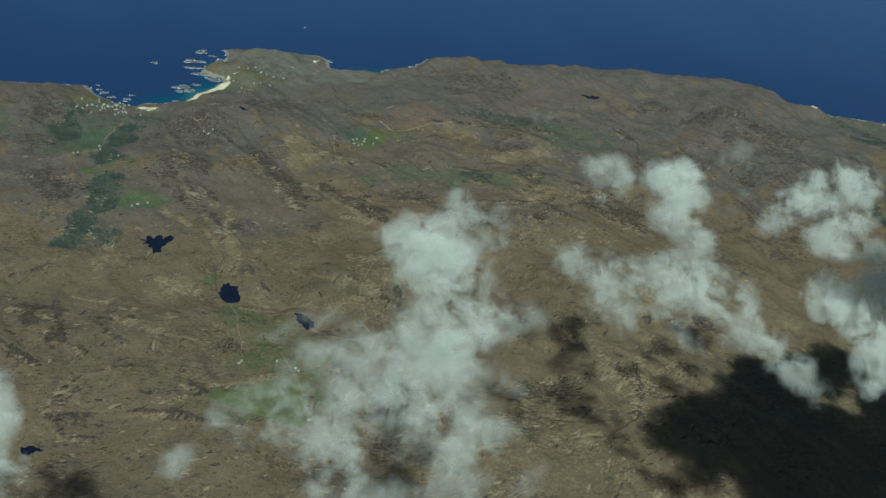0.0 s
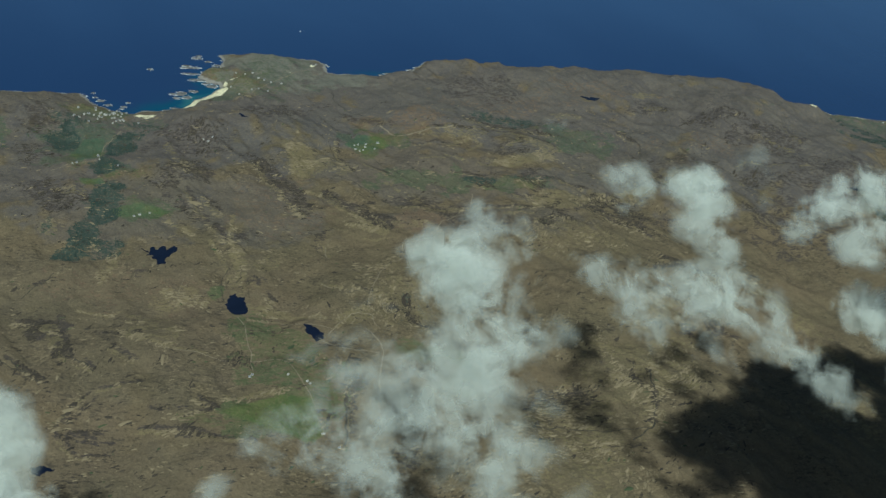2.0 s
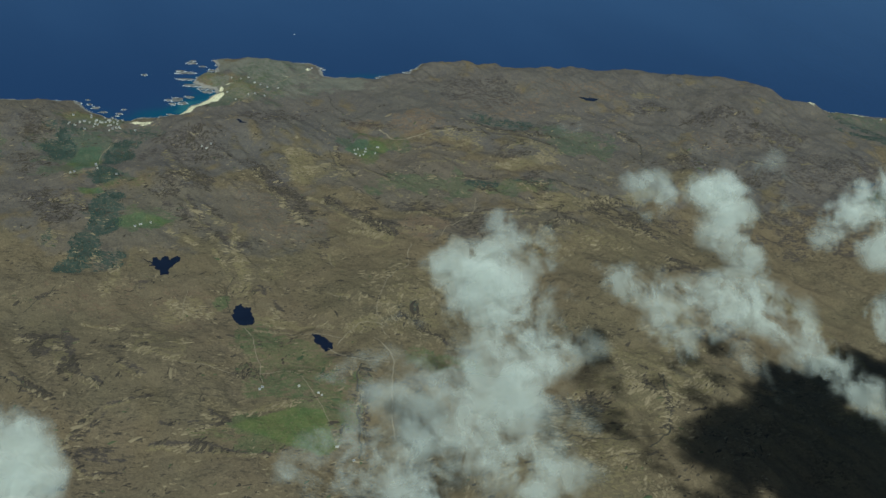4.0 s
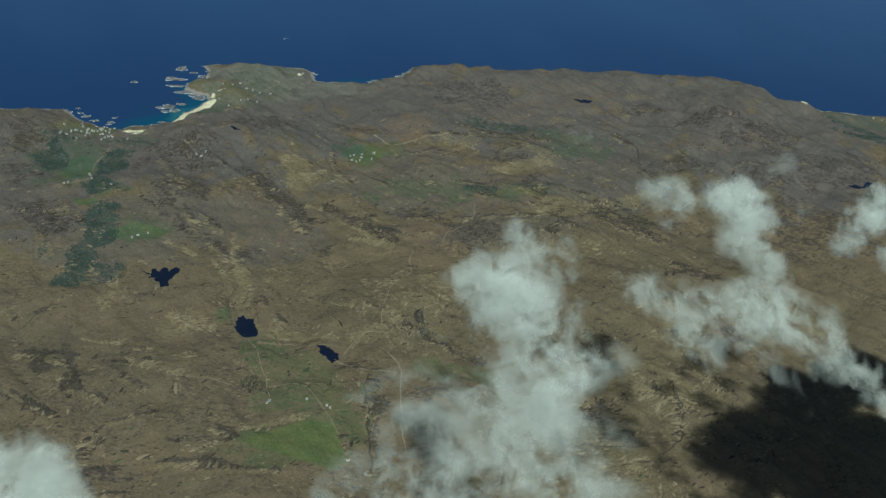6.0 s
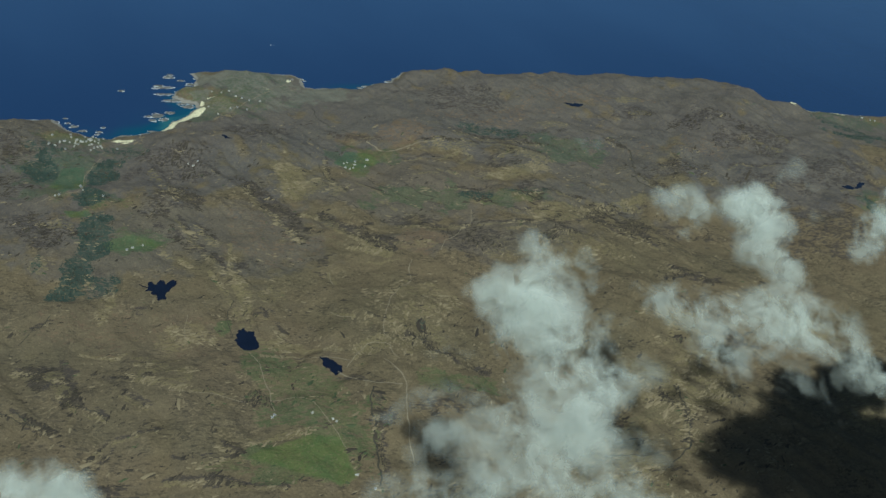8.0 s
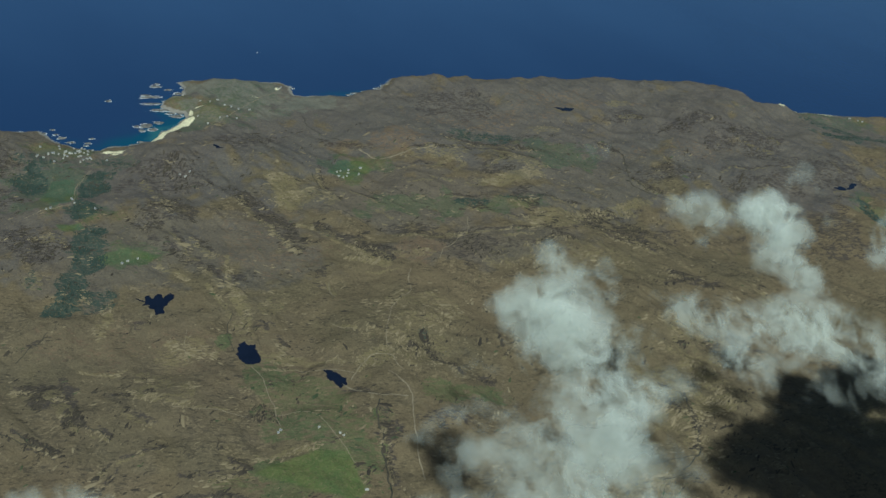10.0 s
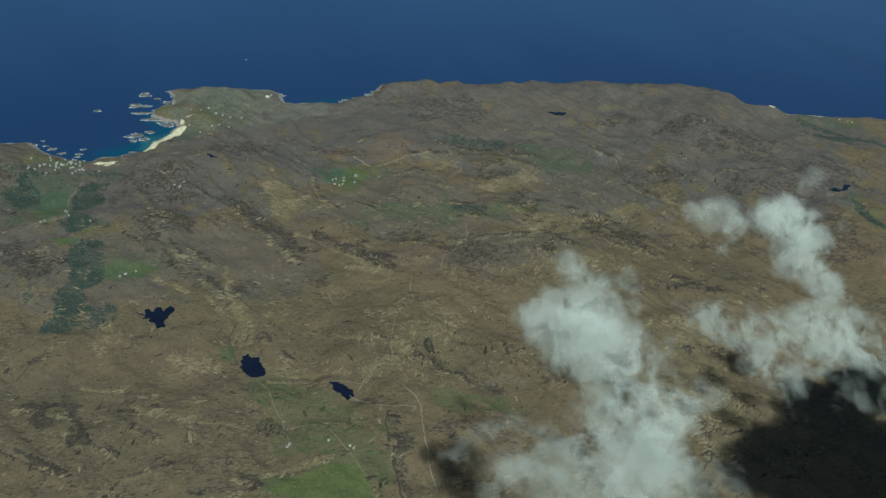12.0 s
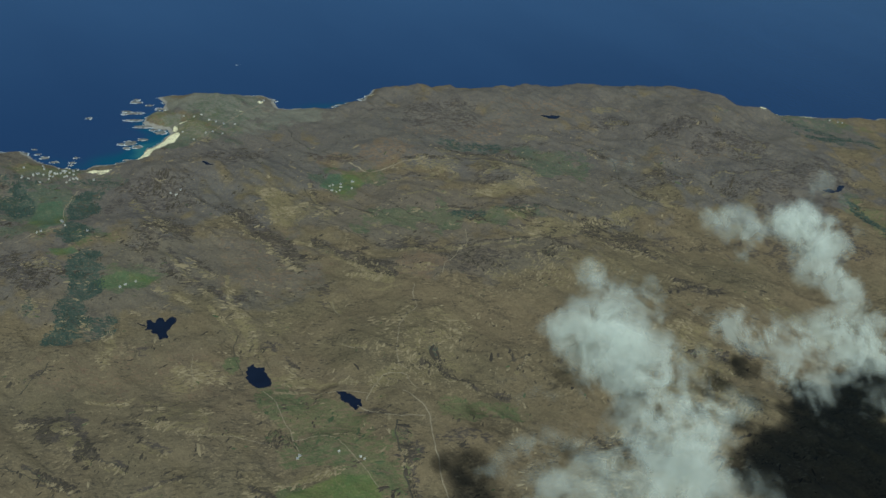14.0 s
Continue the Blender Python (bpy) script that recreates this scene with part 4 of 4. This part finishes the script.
# ---- woods and scrub ----
def scatter(name, zones, count, seed, size, mat, label, category, cone):
    """Many small plants in one mesh, standing on the ground where the zones say."""
    rs = np.random.RandomState(seed)
    pts = []
    for cx, cy, rx, ry, turn, strength in zones:
        k = int(count * strength * rx * ry)
        u, v = rs.uniform(-1.3, 1.3, (2, k))
        a = radians(turn)
        pts.append(np.stack([cx + u * rx * math.cos(a) - v * ry * math.sin(a), cy + u * rx * math.sin(a) + v * ry * math.cos(a)], 1))
    p = np.concatenate(pts)
    keep = cover(zones, p[:, 0], p[:, 1], 5.2 if cone else 13.1) > rs.uniform(0.25, 0.8, len(p))
    keep &= fbm(p[:, 0] / 22, p[:, 1] / 22, octaves=3) > (0.47 if cone else 0.53)
    p = p[keep]
    n = len(p)
    s = size * rs.uniform(0.55, 1.3, n)
    z = height(p[:, 0], p[:, 1])
    rot = rs.uniform(0, 6.28, n)
    verts, faces = [], []
    sides = 5
    rings = ((0.0, 0.42), (0.35, 0.5), (0.7, 0.26)) if cone else ((-0.1, 0.5), (0.25, 0.52), (0.45, 0.3))
    top = 1.15 if cone else 0.5
    for zz, r in rings:
        for k in range(sides):
            a = rot + 6.2832 * k / sides
            rr = r * s * rs.uniform(0.75, 1.25, n)
            verts.append(np.stack([p[:, 0] + rr * np.cos(a), p[:, 1] + rr * np.sin(a), z + zz * s], 1))
    verts.append(np.stack([p[:, 0], p[:, 1], z + top * s], 1))
    per = len(verts)
    verts = np.stack(verts, 1).reshape(-1, 3)
    base = np.arange(n) * per
    for lv in range(2):
        for k in range(sides):
            a, b = lv * sides + k, lv * sides + (k + 1) % sides
            faces += [np.stack([base + a, base + b, base + b + sides], 1), np.stack([base + a, base + b + sides, base + a + sides], 1)]
    for k in range(sides):
        faces.append(np.stack([base + 2 * sides + k, base + 2 * sides + (k + 1) % sides, base + per - 1], 1))
    return tagged(mesh_from(name, verts, np.concatenate(faces), mat), label, category, kind="stuff")


def growth_material(name, a, b):
    """Moor growth, each clump a shade of its own between two tones."""
    m, nt, bsdf = material(name)
    shade = nt.nodes.new("ShaderNodeNewGeometry")
    fine = noise_tex(nt, shade.outputs["Position"], 1.6, 4, 0.65)
    f = maths(nt, "ADD", maths(nt, "MULTIPLY", shade.outputs["Random Per Island"], 0.7), maths(nt, "MULTIPLY", fine, 0.3))
    link(nt, mix(nt, f, a, b), bsdf.inputs["Base Color"])
    bsdf.inputs["Roughness"].default_value = 0.95
    bsdf.inputs["Specular IOR Level"].default_value = 0.15
    return m


PEAT = growth_material("peat_and_heather", (0.034, 0.029, 0.024), (0.088, 0.070, 0.048))
STRAW = growth_material("bleached_moor_grass", (0.165, 0.130, 0.077), (0.280, 0.220, 0.130))
RUSH = growth_material("green_rushes", (0.050, 0.066, 0.034), (0.088, 0.100, 0.048))


def hummocks(name, wanted, tries, seed, mat, label, low):
    """Low ragged banks a few metres long, lying where the growth that is wanted stands thick."""
    rs = np.random.RandomState(seed)
    y = 1240 + 1660 * rs.uniform(0, 1, tries) ** 1.25
    x = -700 + rs.uniform(0, 1, tries) * (1500 + 0.45 * (y - 1240))
    clump = fbm(x / 38 + seed, y / 38, octaves=4)
    dense = wanted(x, y) * step(0.46, 0.62, clump) + low * step(0.52, 0.68, clump)
    keep = (rs.uniform(0, 1, tries) < dense) & (ragged_coast(x, y) > 25) & (fields(x, y) < 0.2)
    for cx, cy, reach in LOCHS.values():
        keep &= np.hypot(x - cx, y - cy) > reach + 14
    x, y = x[keep], y[keep]
    n, m = len(x), 9
    size = rs.lognormal(0.0, 0.42, n)
    long, wide = 3.1 * size * rs.uniform(0.7, 1.6, n), 1.25 * size * rs.uniform(0.7, 1.3, n)
    turn = 0.25 + 3.2 * (fbm(x / 170 + seed, y / 170, octaves=2) - 0.5) + rs.normal(0, 0.3, n)
    rings = []
    rim = rs.uniform(0.55, 1.3, (m, n))
    for q in (1.0, 0.62):
        for k in range(m):
            a = 2 * math.pi * k / m
            u, v = q * rim[k] * long * math.cos(a), q * rim[k] * wide * math.sin(a)
            rings.append((x + u * np.cos(turn) - v * np.sin(turn), y + u * np.sin(turn) + v * np.cos(turn)))
    px, py = np.stack([r[0] for r in rings], 1), np.stack([r[1] for r in rings], 1)
    pz = height(px.ravel(), py.ravel()).reshape(px.shape)
    pz[:, :m] -= 0.15
    pz[:, m:] += (0.35 + 0.25 * size)[:, None] * rs.uniform(0.6, 1.4, (n, m))
    base = (np.arange(n) * 2 * m)[:, None]
    k, j = np.arange(m), (np.arange(m) + 1) % m
    side = np.concatenate([np.stack([k, j, j + m], 1), np.stack([k, j + m, k + m], 1), np.stack([np.full(m - 2, m), k[1:-1] + m, k[2:] + m], 1)])
    faces = (base[:, :, None] + side[None]).reshape(-1, 3)
    return tagged(mesh_from(name, np.stack([px.ravel(), py.ravel(), pz.ravel()], 1), faces, mat), label, "moor growth", kind="stuff")


hummocks("peat_hags", lambda x, y: 0.75 * np.maximum(cover(HEATH, x, y, 13.1), 1.3 * along(HAGS, x, y, 2.6)), 240000, 21, PEAT,
         "dark banks of peat and heather on the moor", 0.05)
hummocks("grass_banks", lambda x, y: 0.6 * np.maximum(cover(PALE, x, y, 21.9), 1.4 * np.maximum(along(BANKS, x, y, 8.8), 0.6 * along(HAGS, x + 6, y + 9, 4.1))), 230000, 22, STRAW,
         "pale straw-coloured banks of moor grass", 0.035)
hummocks("rush_beds", lambda x, y: 0.35 * cover(GREEN, x, y, 1.7) * (1 - fields(x, y)), 60000, 23, RUSH, "dark green rush beds in damp hollows", 0.012)
scatter("spruce_plantation", WOOD, 0.5, 3, 2.3, CONIFER, "dark green spruce plantation in ragged blocks", "trees", True)
scatter("heather_scrub", HEATH + WOOD, 0.08, 5, 2.6, HEATHER, "dark heather and gorse clumps on the moor", "scrub", False)


# ---- houses ----
def block(bm, x0, y0, z0, x1, y1, z1):
    v = [bm.verts.new(c) for c in ((x0, y0, z0), (x1, y0, z0), (x1, y1, z0), (x0, y1, z0), (x0, y0, z1), (x1, y0, z1), (x1, y1, z1), (x0, y1, z1))]
    for f in ((3, 2, 1, 0), (4, 5, 6, 7), (0, 1, 5, 4), (1, 2, 6, 5), (2, 3, 7, 6), (3, 0, 4, 7)):
        bm.faces.new([v[i] for i in f])


def cottage(length, depth, eave, roof_mat, label, category="house"):
    """A gabled cottage with a chimney on each gable, its base at the origin."""
    top = new("cottage" if category == "house" else "barn")
    tagged(top, label, category, group="scattered houses")
    a, b, ridge = length / 2, depth / 2, eave + depth * 0.42
    bm = bmesh.new()
    prof = ((-b, -1.5), (b, -1.5), (b, eave), (0, ridge), (-b, eave))
    ends = [[bm.verts.new((s * a, y, z)) for y, z in prof] for s in (-1, 1)]
    bm.faces.new(ends[0][::-1])
    bm.faces.new(ends[1])
    for i in range(5):
        j = (i + 1) % 5
        bm.faces.new((ends[0][i], ends[0][j], ends[1][j], ends[1][i]))
    part("wall", bm, WHITEWASH, top)
    bm = bmesh.new()
    for s in (-1, 1):
        o, t = b + 0.35, 0.25
        ze = eave - 0.35 * 0.84
        q = [(s * o, ze), (0, ridge + 0.05), (0, ridge + t + 0.05), (s * o, ze + t)]
        e = [[bm.verts.new((w * (a + 0.3), y, z)) for y, z in q] for w in (-1, 1)]
        bm.faces.new(e[0])
        bm.faces.new(e[1][::-1])
        for i in range(4):
            j = (i + 1) % 4
            bm.faces.new((e[0][j], e[0][i], e[1][i], e[1][j]))
    bmesh.ops.recalc_face_normals(bm, faces=bm.faces)
    part("roof", bm, roof_mat, top, "grey slate roof" if roof_mat is SLATE else "pale sheet roof")
    if category == "house":
        for s in (-1, 1):
            bm = bmesh.new()
            block(bm, s * (a - 0.6) - 0.4, -0.45, ridge - 0.8, s * (a - 0.6) + 0.4, 0.45, ridge + 1.1)
            part("chimney", bm, WHITEWASH, top)
    return top


PLAN_HOUSES = [(-258, 2208), (-226, 2228), (-247, 2219), (-12, 1627), (-7, 1632), (56, 1620), (95, 1599), (90, 1605), (111, 1477), (136, 1444),
         (163, 1313), (193, 3167), (202, 3176), (-406, 2437), (-414, 2429), (-361, 2479), (-356, 2456), (-311, 2427), (-364, 2497), (-11, 3046),
         (11, 3063), (43, 3012), (27, 3026), (62, 3000), (7, 2943), (26, 2946), (-28, 2904), (52, 2949), (-51, 2958), (-37, 3058),
         (-81, 3104), (91, 2994), (1999, 2904), (1975, 2916), (2012, 2898), (-118, 2604), (-106, 2595), (-95, 2599)]
VILLAGE, TOWN = (304, 2623), (-377, 2746)
_rs = np.random.RandomState(11)
for _k in range(10):
    PLAN_HOUSES.append((VILLAGE[0] + _rs.uniform(-36, 36), VILLAGE[1] + _rs.uniform(-30, 30)))
for _k in range(46):
    PLAN_HOUSES.append((TOWN[0] + _rs.normal(0, 42), TOWN[1] - 4 + _rs.normal(0, 26)))
_kinds = [cottage(4.4, 2.8, 1.8, SLATE, "white cottage with a grey slate roof and two chimneys"),
          cottage(3.5, 2.6, 1.6, PALE_ROOF, "small white house with a pale roof"),
          cottage(6.0, 2.8, 1.7, PALE_ROOF, "long white barn with a pale sheet roof", "barn")]
for _k, (_x, _y) in enumerate(PLAN_HOUSES):
    _m = pose(_x, _y, height_at(_x, _y) + 0.4, 0, 0, _rs.uniform(-40, 40))
    if _k < 3:
        _kinds[_k].matrix_basis = _m
    else:
        copy_thing(_kinds[int(_rs.choice([0, 0, 1, 1, 2]))], _m)


# ---- a boat at sea ----
def boat(x, y):
    top = new("fishing_boat")
    tagged(top, "small white fishing boat under way at sea", "boat")
    top.matrix_basis = pose(x, y, 0, 0, 0, 205) @ Matrix.Scale(0.55, 4)
    bm = bmesh.new()
    ring = [[bm.verts.new((sx, sy * w, z)) for sx, sy in ((-5, -1.4), (0, -1.6), (4, -0.9), (6, 0), (4, 0.9), (0, 1.6), (-5, 1.4))] for z, w in ((-0.5, 0.7), (1.4, 1.0))]
    bm.faces.new(ring[0][::-1])
    bm.faces.new(ring[1])
    for i in range(7):
        j = (i + 1) % 7
        bm.faces.new((ring[0][i], ring[0][j], ring[1][j], ring[1][i]))
    part("hull", bm, HULL, top)
    bm = bmesh.new()
    block(bm, -1.5, -1.0, 1.4, 2.0, 1.0, 3.6)
    part("wheelhouse", bm, HULL, top)
    bm = bmesh.new()
    v = [bm.verts.new(c) for c in ((-5, -0.4, 0.15), (-5, 0.4, 0.15), (-30, 0.9, 0.15), (-30, -0.9, 0.15))]
    bm.faces.new(v)
    part("wake", bm, FOAM, top, "white foamy wake")


boat(170, 3481)


# ---- clouds ----
SLANT = radians(46)


def cloud(lumps, seed, label, pitch=3.2, gap=21.0, thick=1.0):
    """A cumulus: slanting veils of mist one behind another through a heap of round lumps (x, y, z, radius, density)."""
    b = np.array(lumps, float)
    c, q = math.cos(SLANT), math.sin(SLANT)
    bv, bw = c * b[:, 1] + q * b[:, 2], c * b[:, 2] - q * b[:, 1]     # along the slope, and out of it
    far = 1.3 * b[:, 3] + 16
    origin = np.array([b[:, 0].mean(), b[:, 1].mean(), b[:, 2].mean()])
    top = tagged(new("cloud"), label, "cloud", group="low cumulus clouds")
    top.location = origin
    for w in np.arange((bw - far).min(), (bw + far).max(), gap):
        near = np.abs(bw - w) < far + 6
        if not near.any():
            continue
        n, nv = b[near], bv[near]
        u, v, quads = sheet(np.arange((n[:, 0] - far[near]).min(), (n[:, 0] + far[near]).max(), pitch),
                            np.arange((nv - far[near]).min(), (nv + far[near]).max(), pitch))
        ww = w + 14 * (fbm(u / 34 + seed, v / 34 + w / 5.0, octaves=2) - 0.5)
        x, y, z = u, c * v - q * ww, q * v + c * ww
        wx, wy, wz = [24 * (fbm(x / 36 + o, y / 36, z / 36 - o, octaves=4) - 0.5) for o in (seed, seed + 31.0, seed + 57.0)]
        heap = np.zeros(len(x))
        for bx, by, bz, r, k in n:
            heap += k * np.clip(1 - ((x + wx - bx) ** 2 + (y + wy - by) ** 2 + (z + wz - bz) ** 2) / (1.3 * r) ** 2, 0, None)
        body = thick * np.clip(1.06 * (1 - np.exp(-0.9 * heap)) - 0.06, 0, None)
        used, f = np.unique(quads[(body[quads] > 0.02).any(1)], return_inverse=True)
        if len(used) < 4:
            continue
        ob = tagged(mesh_from("veil", np.stack([x[used], y[used], z[used]], 1) - origin, f.reshape(-1, 4), CLOUD, smooth=True), kind="stuff")
        ob.parent = top
        at = ob.data.attributes.new("mist", "FLOAT", "POINT")
        at.data.foreach_set("value", body[used].astype(np.float32))
    return top


CROWN = [(291, 1326, 540, 22, 0.95), (281, 1272, 540, 30, 0.6), (307, 1230, 550, 29, 0.8), (331, 1220, 550, 17, 0.6), (174, 1174, 565, 20, 0.6), (200, 1158, 565, 38, 1.07),
         (238, 1147, 565, 41, 1.14), (208, 1103, 565, 41, 1.14), (235, 1079, 565, 45, 0.71), (254, 1034, 565, 46, 0.74), (258, 994, 565, 32, 0.68), (219, 1016, 565, 37, 0.57),
         (178, 997, 565, 30, 0.5), (155, 964, 565, 29, 0.42), (193, 955, 565, 41, 0.57), (235, 950, 565, 37, 0.54), (319, 1030, 545, 27, 0.37), (287, 1007, 545, 26, 0.4)]
MIDDLE = [(110, 1103, 540, 26, 0.2), (129, 1076, 540, 20, 0.2), (50, 986, 540, 26, 0.26), (74, 1003, 540, 26, 0.23), (105, 998, 540, 30, 0.23), (77, 960, 540, 26, 0.23),
          (120, 966, 540, 29, 0.31), (146, 927, 555, 35, 0.43), (194, 917, 555, 40, 0.47), (233, 913, 555, 31, 0.38), (159, 879, 555, 34, 0.48), (125, 888, 555, 31, 0.32),
          (89, 878, 555, 30, 0.23), (192, 859, 555, 40, 0.56), (197, 815, 555, 36, 0.52), (159, 833, 555, 35, 0.52), (236, 834, 555, 27, 0.32)]
SKIRT = [(132, 836, 550, 30, 0.44), (99, 849, 550, 32, 0.48), (65, 849, 550, 31, 0.46), (35, 856, 550, 31, 0.43), (14, 875, 550, 22, 0.39), (-12, 836, 550, 25, 0.52),
         (-32, 830, 550, 13, 0.42), (84, 791, 550, 34, 0.56), (63, 791, 550, 25, 0.48), (104, 771, 550, 34, 0.58), (88, 745, 550, 31, 0.56), (171, 780, 550, 31, 0.44),
         (213, 796, 550, 32, 0.4), (260, 757, 550, 25, 0.3), (216, 750, 550, 23, 0.34), (133, 737, 550, 18, 0.3), (61, 738, 550, 21, 0.42), (105, 716, 550, 34, 0.56),
         (183, 721, 550, 31, 0.37)]
FLANK = [(57, 934, 548, 25, 0.45), (16, 851, 548, 23, 0.39), (-7, 877, 548, 18, 0.29), (43, 826, 548, 24, 0.45), (92, 920, 548, 25, 0.43),
         (135, 865, 548, 25, 0.4), (22, 974, 548, 16, 0.35), (272, 898, 548, 22, 0.24), (255, 817, 548, 23, 0.28), (108, 817, 548, 23, 0.48)]
SECOND = [(408, 1232, 528, 12, 0.39), (418, 1196, 528, 22, 0.43), (437, 1173, 528, 29, 0.54), (471, 1161, 528, 32, 0.54), (445, 1109, 528, 31, 0.49), (448, 1056, 528, 28, 0.43),
          (432, 1009, 528, 14, 0.34), (421, 1083, 528, 22, 0.35), (522, 1149, 528, 32, 0.58), (562, 1151, 528, 35, 0.62), (586, 1125, 528, 36, 0.62), (608, 1099, 528, 36, 0.54),
          (544, 1100, 528, 32, 0.47), (498, 1098, 528, 28, 0.43), (618, 1061, 528, 23, 0.43)]
TAIL = [(508, 1030, 528, 25, 0.22), (517, 990, 528, 26, 0.22), (524, 955, 528, 20, 0.16), (608, 1027, 528, 28, 0.6), (622, 990, 528, 26, 0.72), (635, 954, 528, 23, 0.7), (649, 919, 528, 19, 0.55)]
THIRD = [(494, 1376, 578, 24, 0.55), (508, 1350, 578, 30, 0.62), (518, 1318, 578, 20, 0.6), (470, 1278, 578, 15, 0.5), (576, 1341, 578, 27, 1.0), (609, 1356, 578, 29, 1.26),
         (635, 1364, 578, 22, 1.1), (585, 1304, 578, 33, 1.42), (608, 1296, 578, 28, 1.18), (594, 1250, 578, 27, 1.1), (558, 1243, 578, 30, 0.9), (592, 1214, 578, 20, 1.02),
         (556, 1200, 578, 22, 0.85), (603, 1225, 545, 19, 0.94), (608, 1203, 545, 17, 0.86), (578, 1191, 545, 15, 0.7)]
FOURTH = [(692, 1198, 592, 24, 0.74), (735, 1236, 592, 28, 0.8), (785, 1272, 592, 32, 0.85), (847, 1325, 592, 34, 0.91), (871, 1305, 592, 30, 0.8), (808, 1209, 592, 28, 0.91),
          (757, 1160, 592, 30, 0.85), (760, 1122, 592, 20, 0.7), (820, 1348, 592, 18, 0.57)]
FIFTH = [(675, 995, 600, 27, 1.07), (692, 967, 600, 28, 1.07), (744, 1012, 600, 30, 1.01), (794, 1092, 600, 30, 1.01), (706, 938, 600, 28, 1.07), (669, 876, 600, 27, 1.01),
         (640, 826, 600, 11, 0.53), (789, 1014, 600, 46, 1.01), (724, 897, 600, 38, 1.01)]
WEST = [(-284, 997, 455, 29, 1.03), (-296, 1037, 455, 17, 0.77), (-269, 1021, 455, 12, 0.64), (-266, 961, 455, 26, 1.03), (-267, 920, 455, 27, 0.9), (-277, 900, 455, 29, 0.84),
        (-312, 985, 455, 40, 1.03), (-305, 926, 455, 38, 1.03), (-250, 872, 455, 30, 0.9), (-278, 855, 455, 35, 0.97), (-348, 1025, 455, 24, 0.84),
        (-345, 969, 455, 39, 0.9)]
# unseen high cloud, added only to fill a gap in the large shadow
SHADE_FILL = [(668, 836, 860, 30, 1.44), (705, 846, 860, 34, 1.56), (748, 862, 860, 38, 1.8), (720, 800, 860, 40, 1.8), (786, 880, 860, 44, 1.92),
         (745, 765, 860, 44, 1.9), (795, 800, 860, 50, 2), (800, 745, 860, 50, 2), (850, 715, 860, 55, 2), (850, 800, 860, 55, 2)]
# beyond the right edge of view, placed where the large shadow calls for it
EDGE = [(850, 1085, 595, 36, 1.6), (835, 1010, 595, 40, 1.8), (885, 1150, 595, 36, 1.6), (950, 1200, 595, 45, 2), (1000, 1150, 595, 50, 2), (1070, 1180, 595, 60, 2), (1150, 1220, 595, 60, 2), (930, 1095, 595, 55, 2), (990, 1055, 595, 60, 2),
        (1050, 1015, 595, 55, 2), (890, 1010, 595, 55, 2), (970, 955, 595, 75, 2), (880, 920, 595, 60, 2), (1070, 895, 595, 90, 2), (950, 825, 595, 90, 2),
        (1150, 1055, 595, 50, 2), (1160, 945, 595, 90, 2), (840, 840, 595, 55, 2), (1250, 1145, 595, 80, 2)]
cloud(CROWN + MIDDLE + SKIRT + FLANK, 1, "large ragged white cumulus cloud over the moor")
cloud(SECOND + TAIL, 2, "torn white cloud drifting over the moor", thick=1.4)
cloud(THIRD, 3, "small bright white cumulus cloud", thick=1.1)
cloud(FOURTH, 4, "white cloud with ragged tops", thick=1.7)
cloud(FIFTH, 9, "dense white cloud with ragged edges", thick=1.9)
cloud(EDGE, 10, "dense grey-white cloud casting a large shadow", pitch=5.0, gap=34.0, thick=2.6)
cloud(SHADE_FILL, 12, "unseen high cloud added to shade the moor", pitch=4.0, gap=26.0, thick=1.9)
cloud(WEST, 5, "rounded white cloud low over the moor", thick=1.15)
cloud([(-71, 767, 550, 15, 0.5), (-64, 778, 550, 15, 0.4)], 6, "thin wisp of mist")
cloud([(464, 1610, 552, 20, 0.3), (476, 1589, 552, 14, 0.3)], 7, "thin wisp of mist")
cloud([(790, 1529, 540, 20, 0.3), (747, 1500, 540, 16, 0.3), (787, 1470, 540, 16, 0.25), (735, 1365, 540, 15, 0.25)], 8, "thin torn wisps of mist")
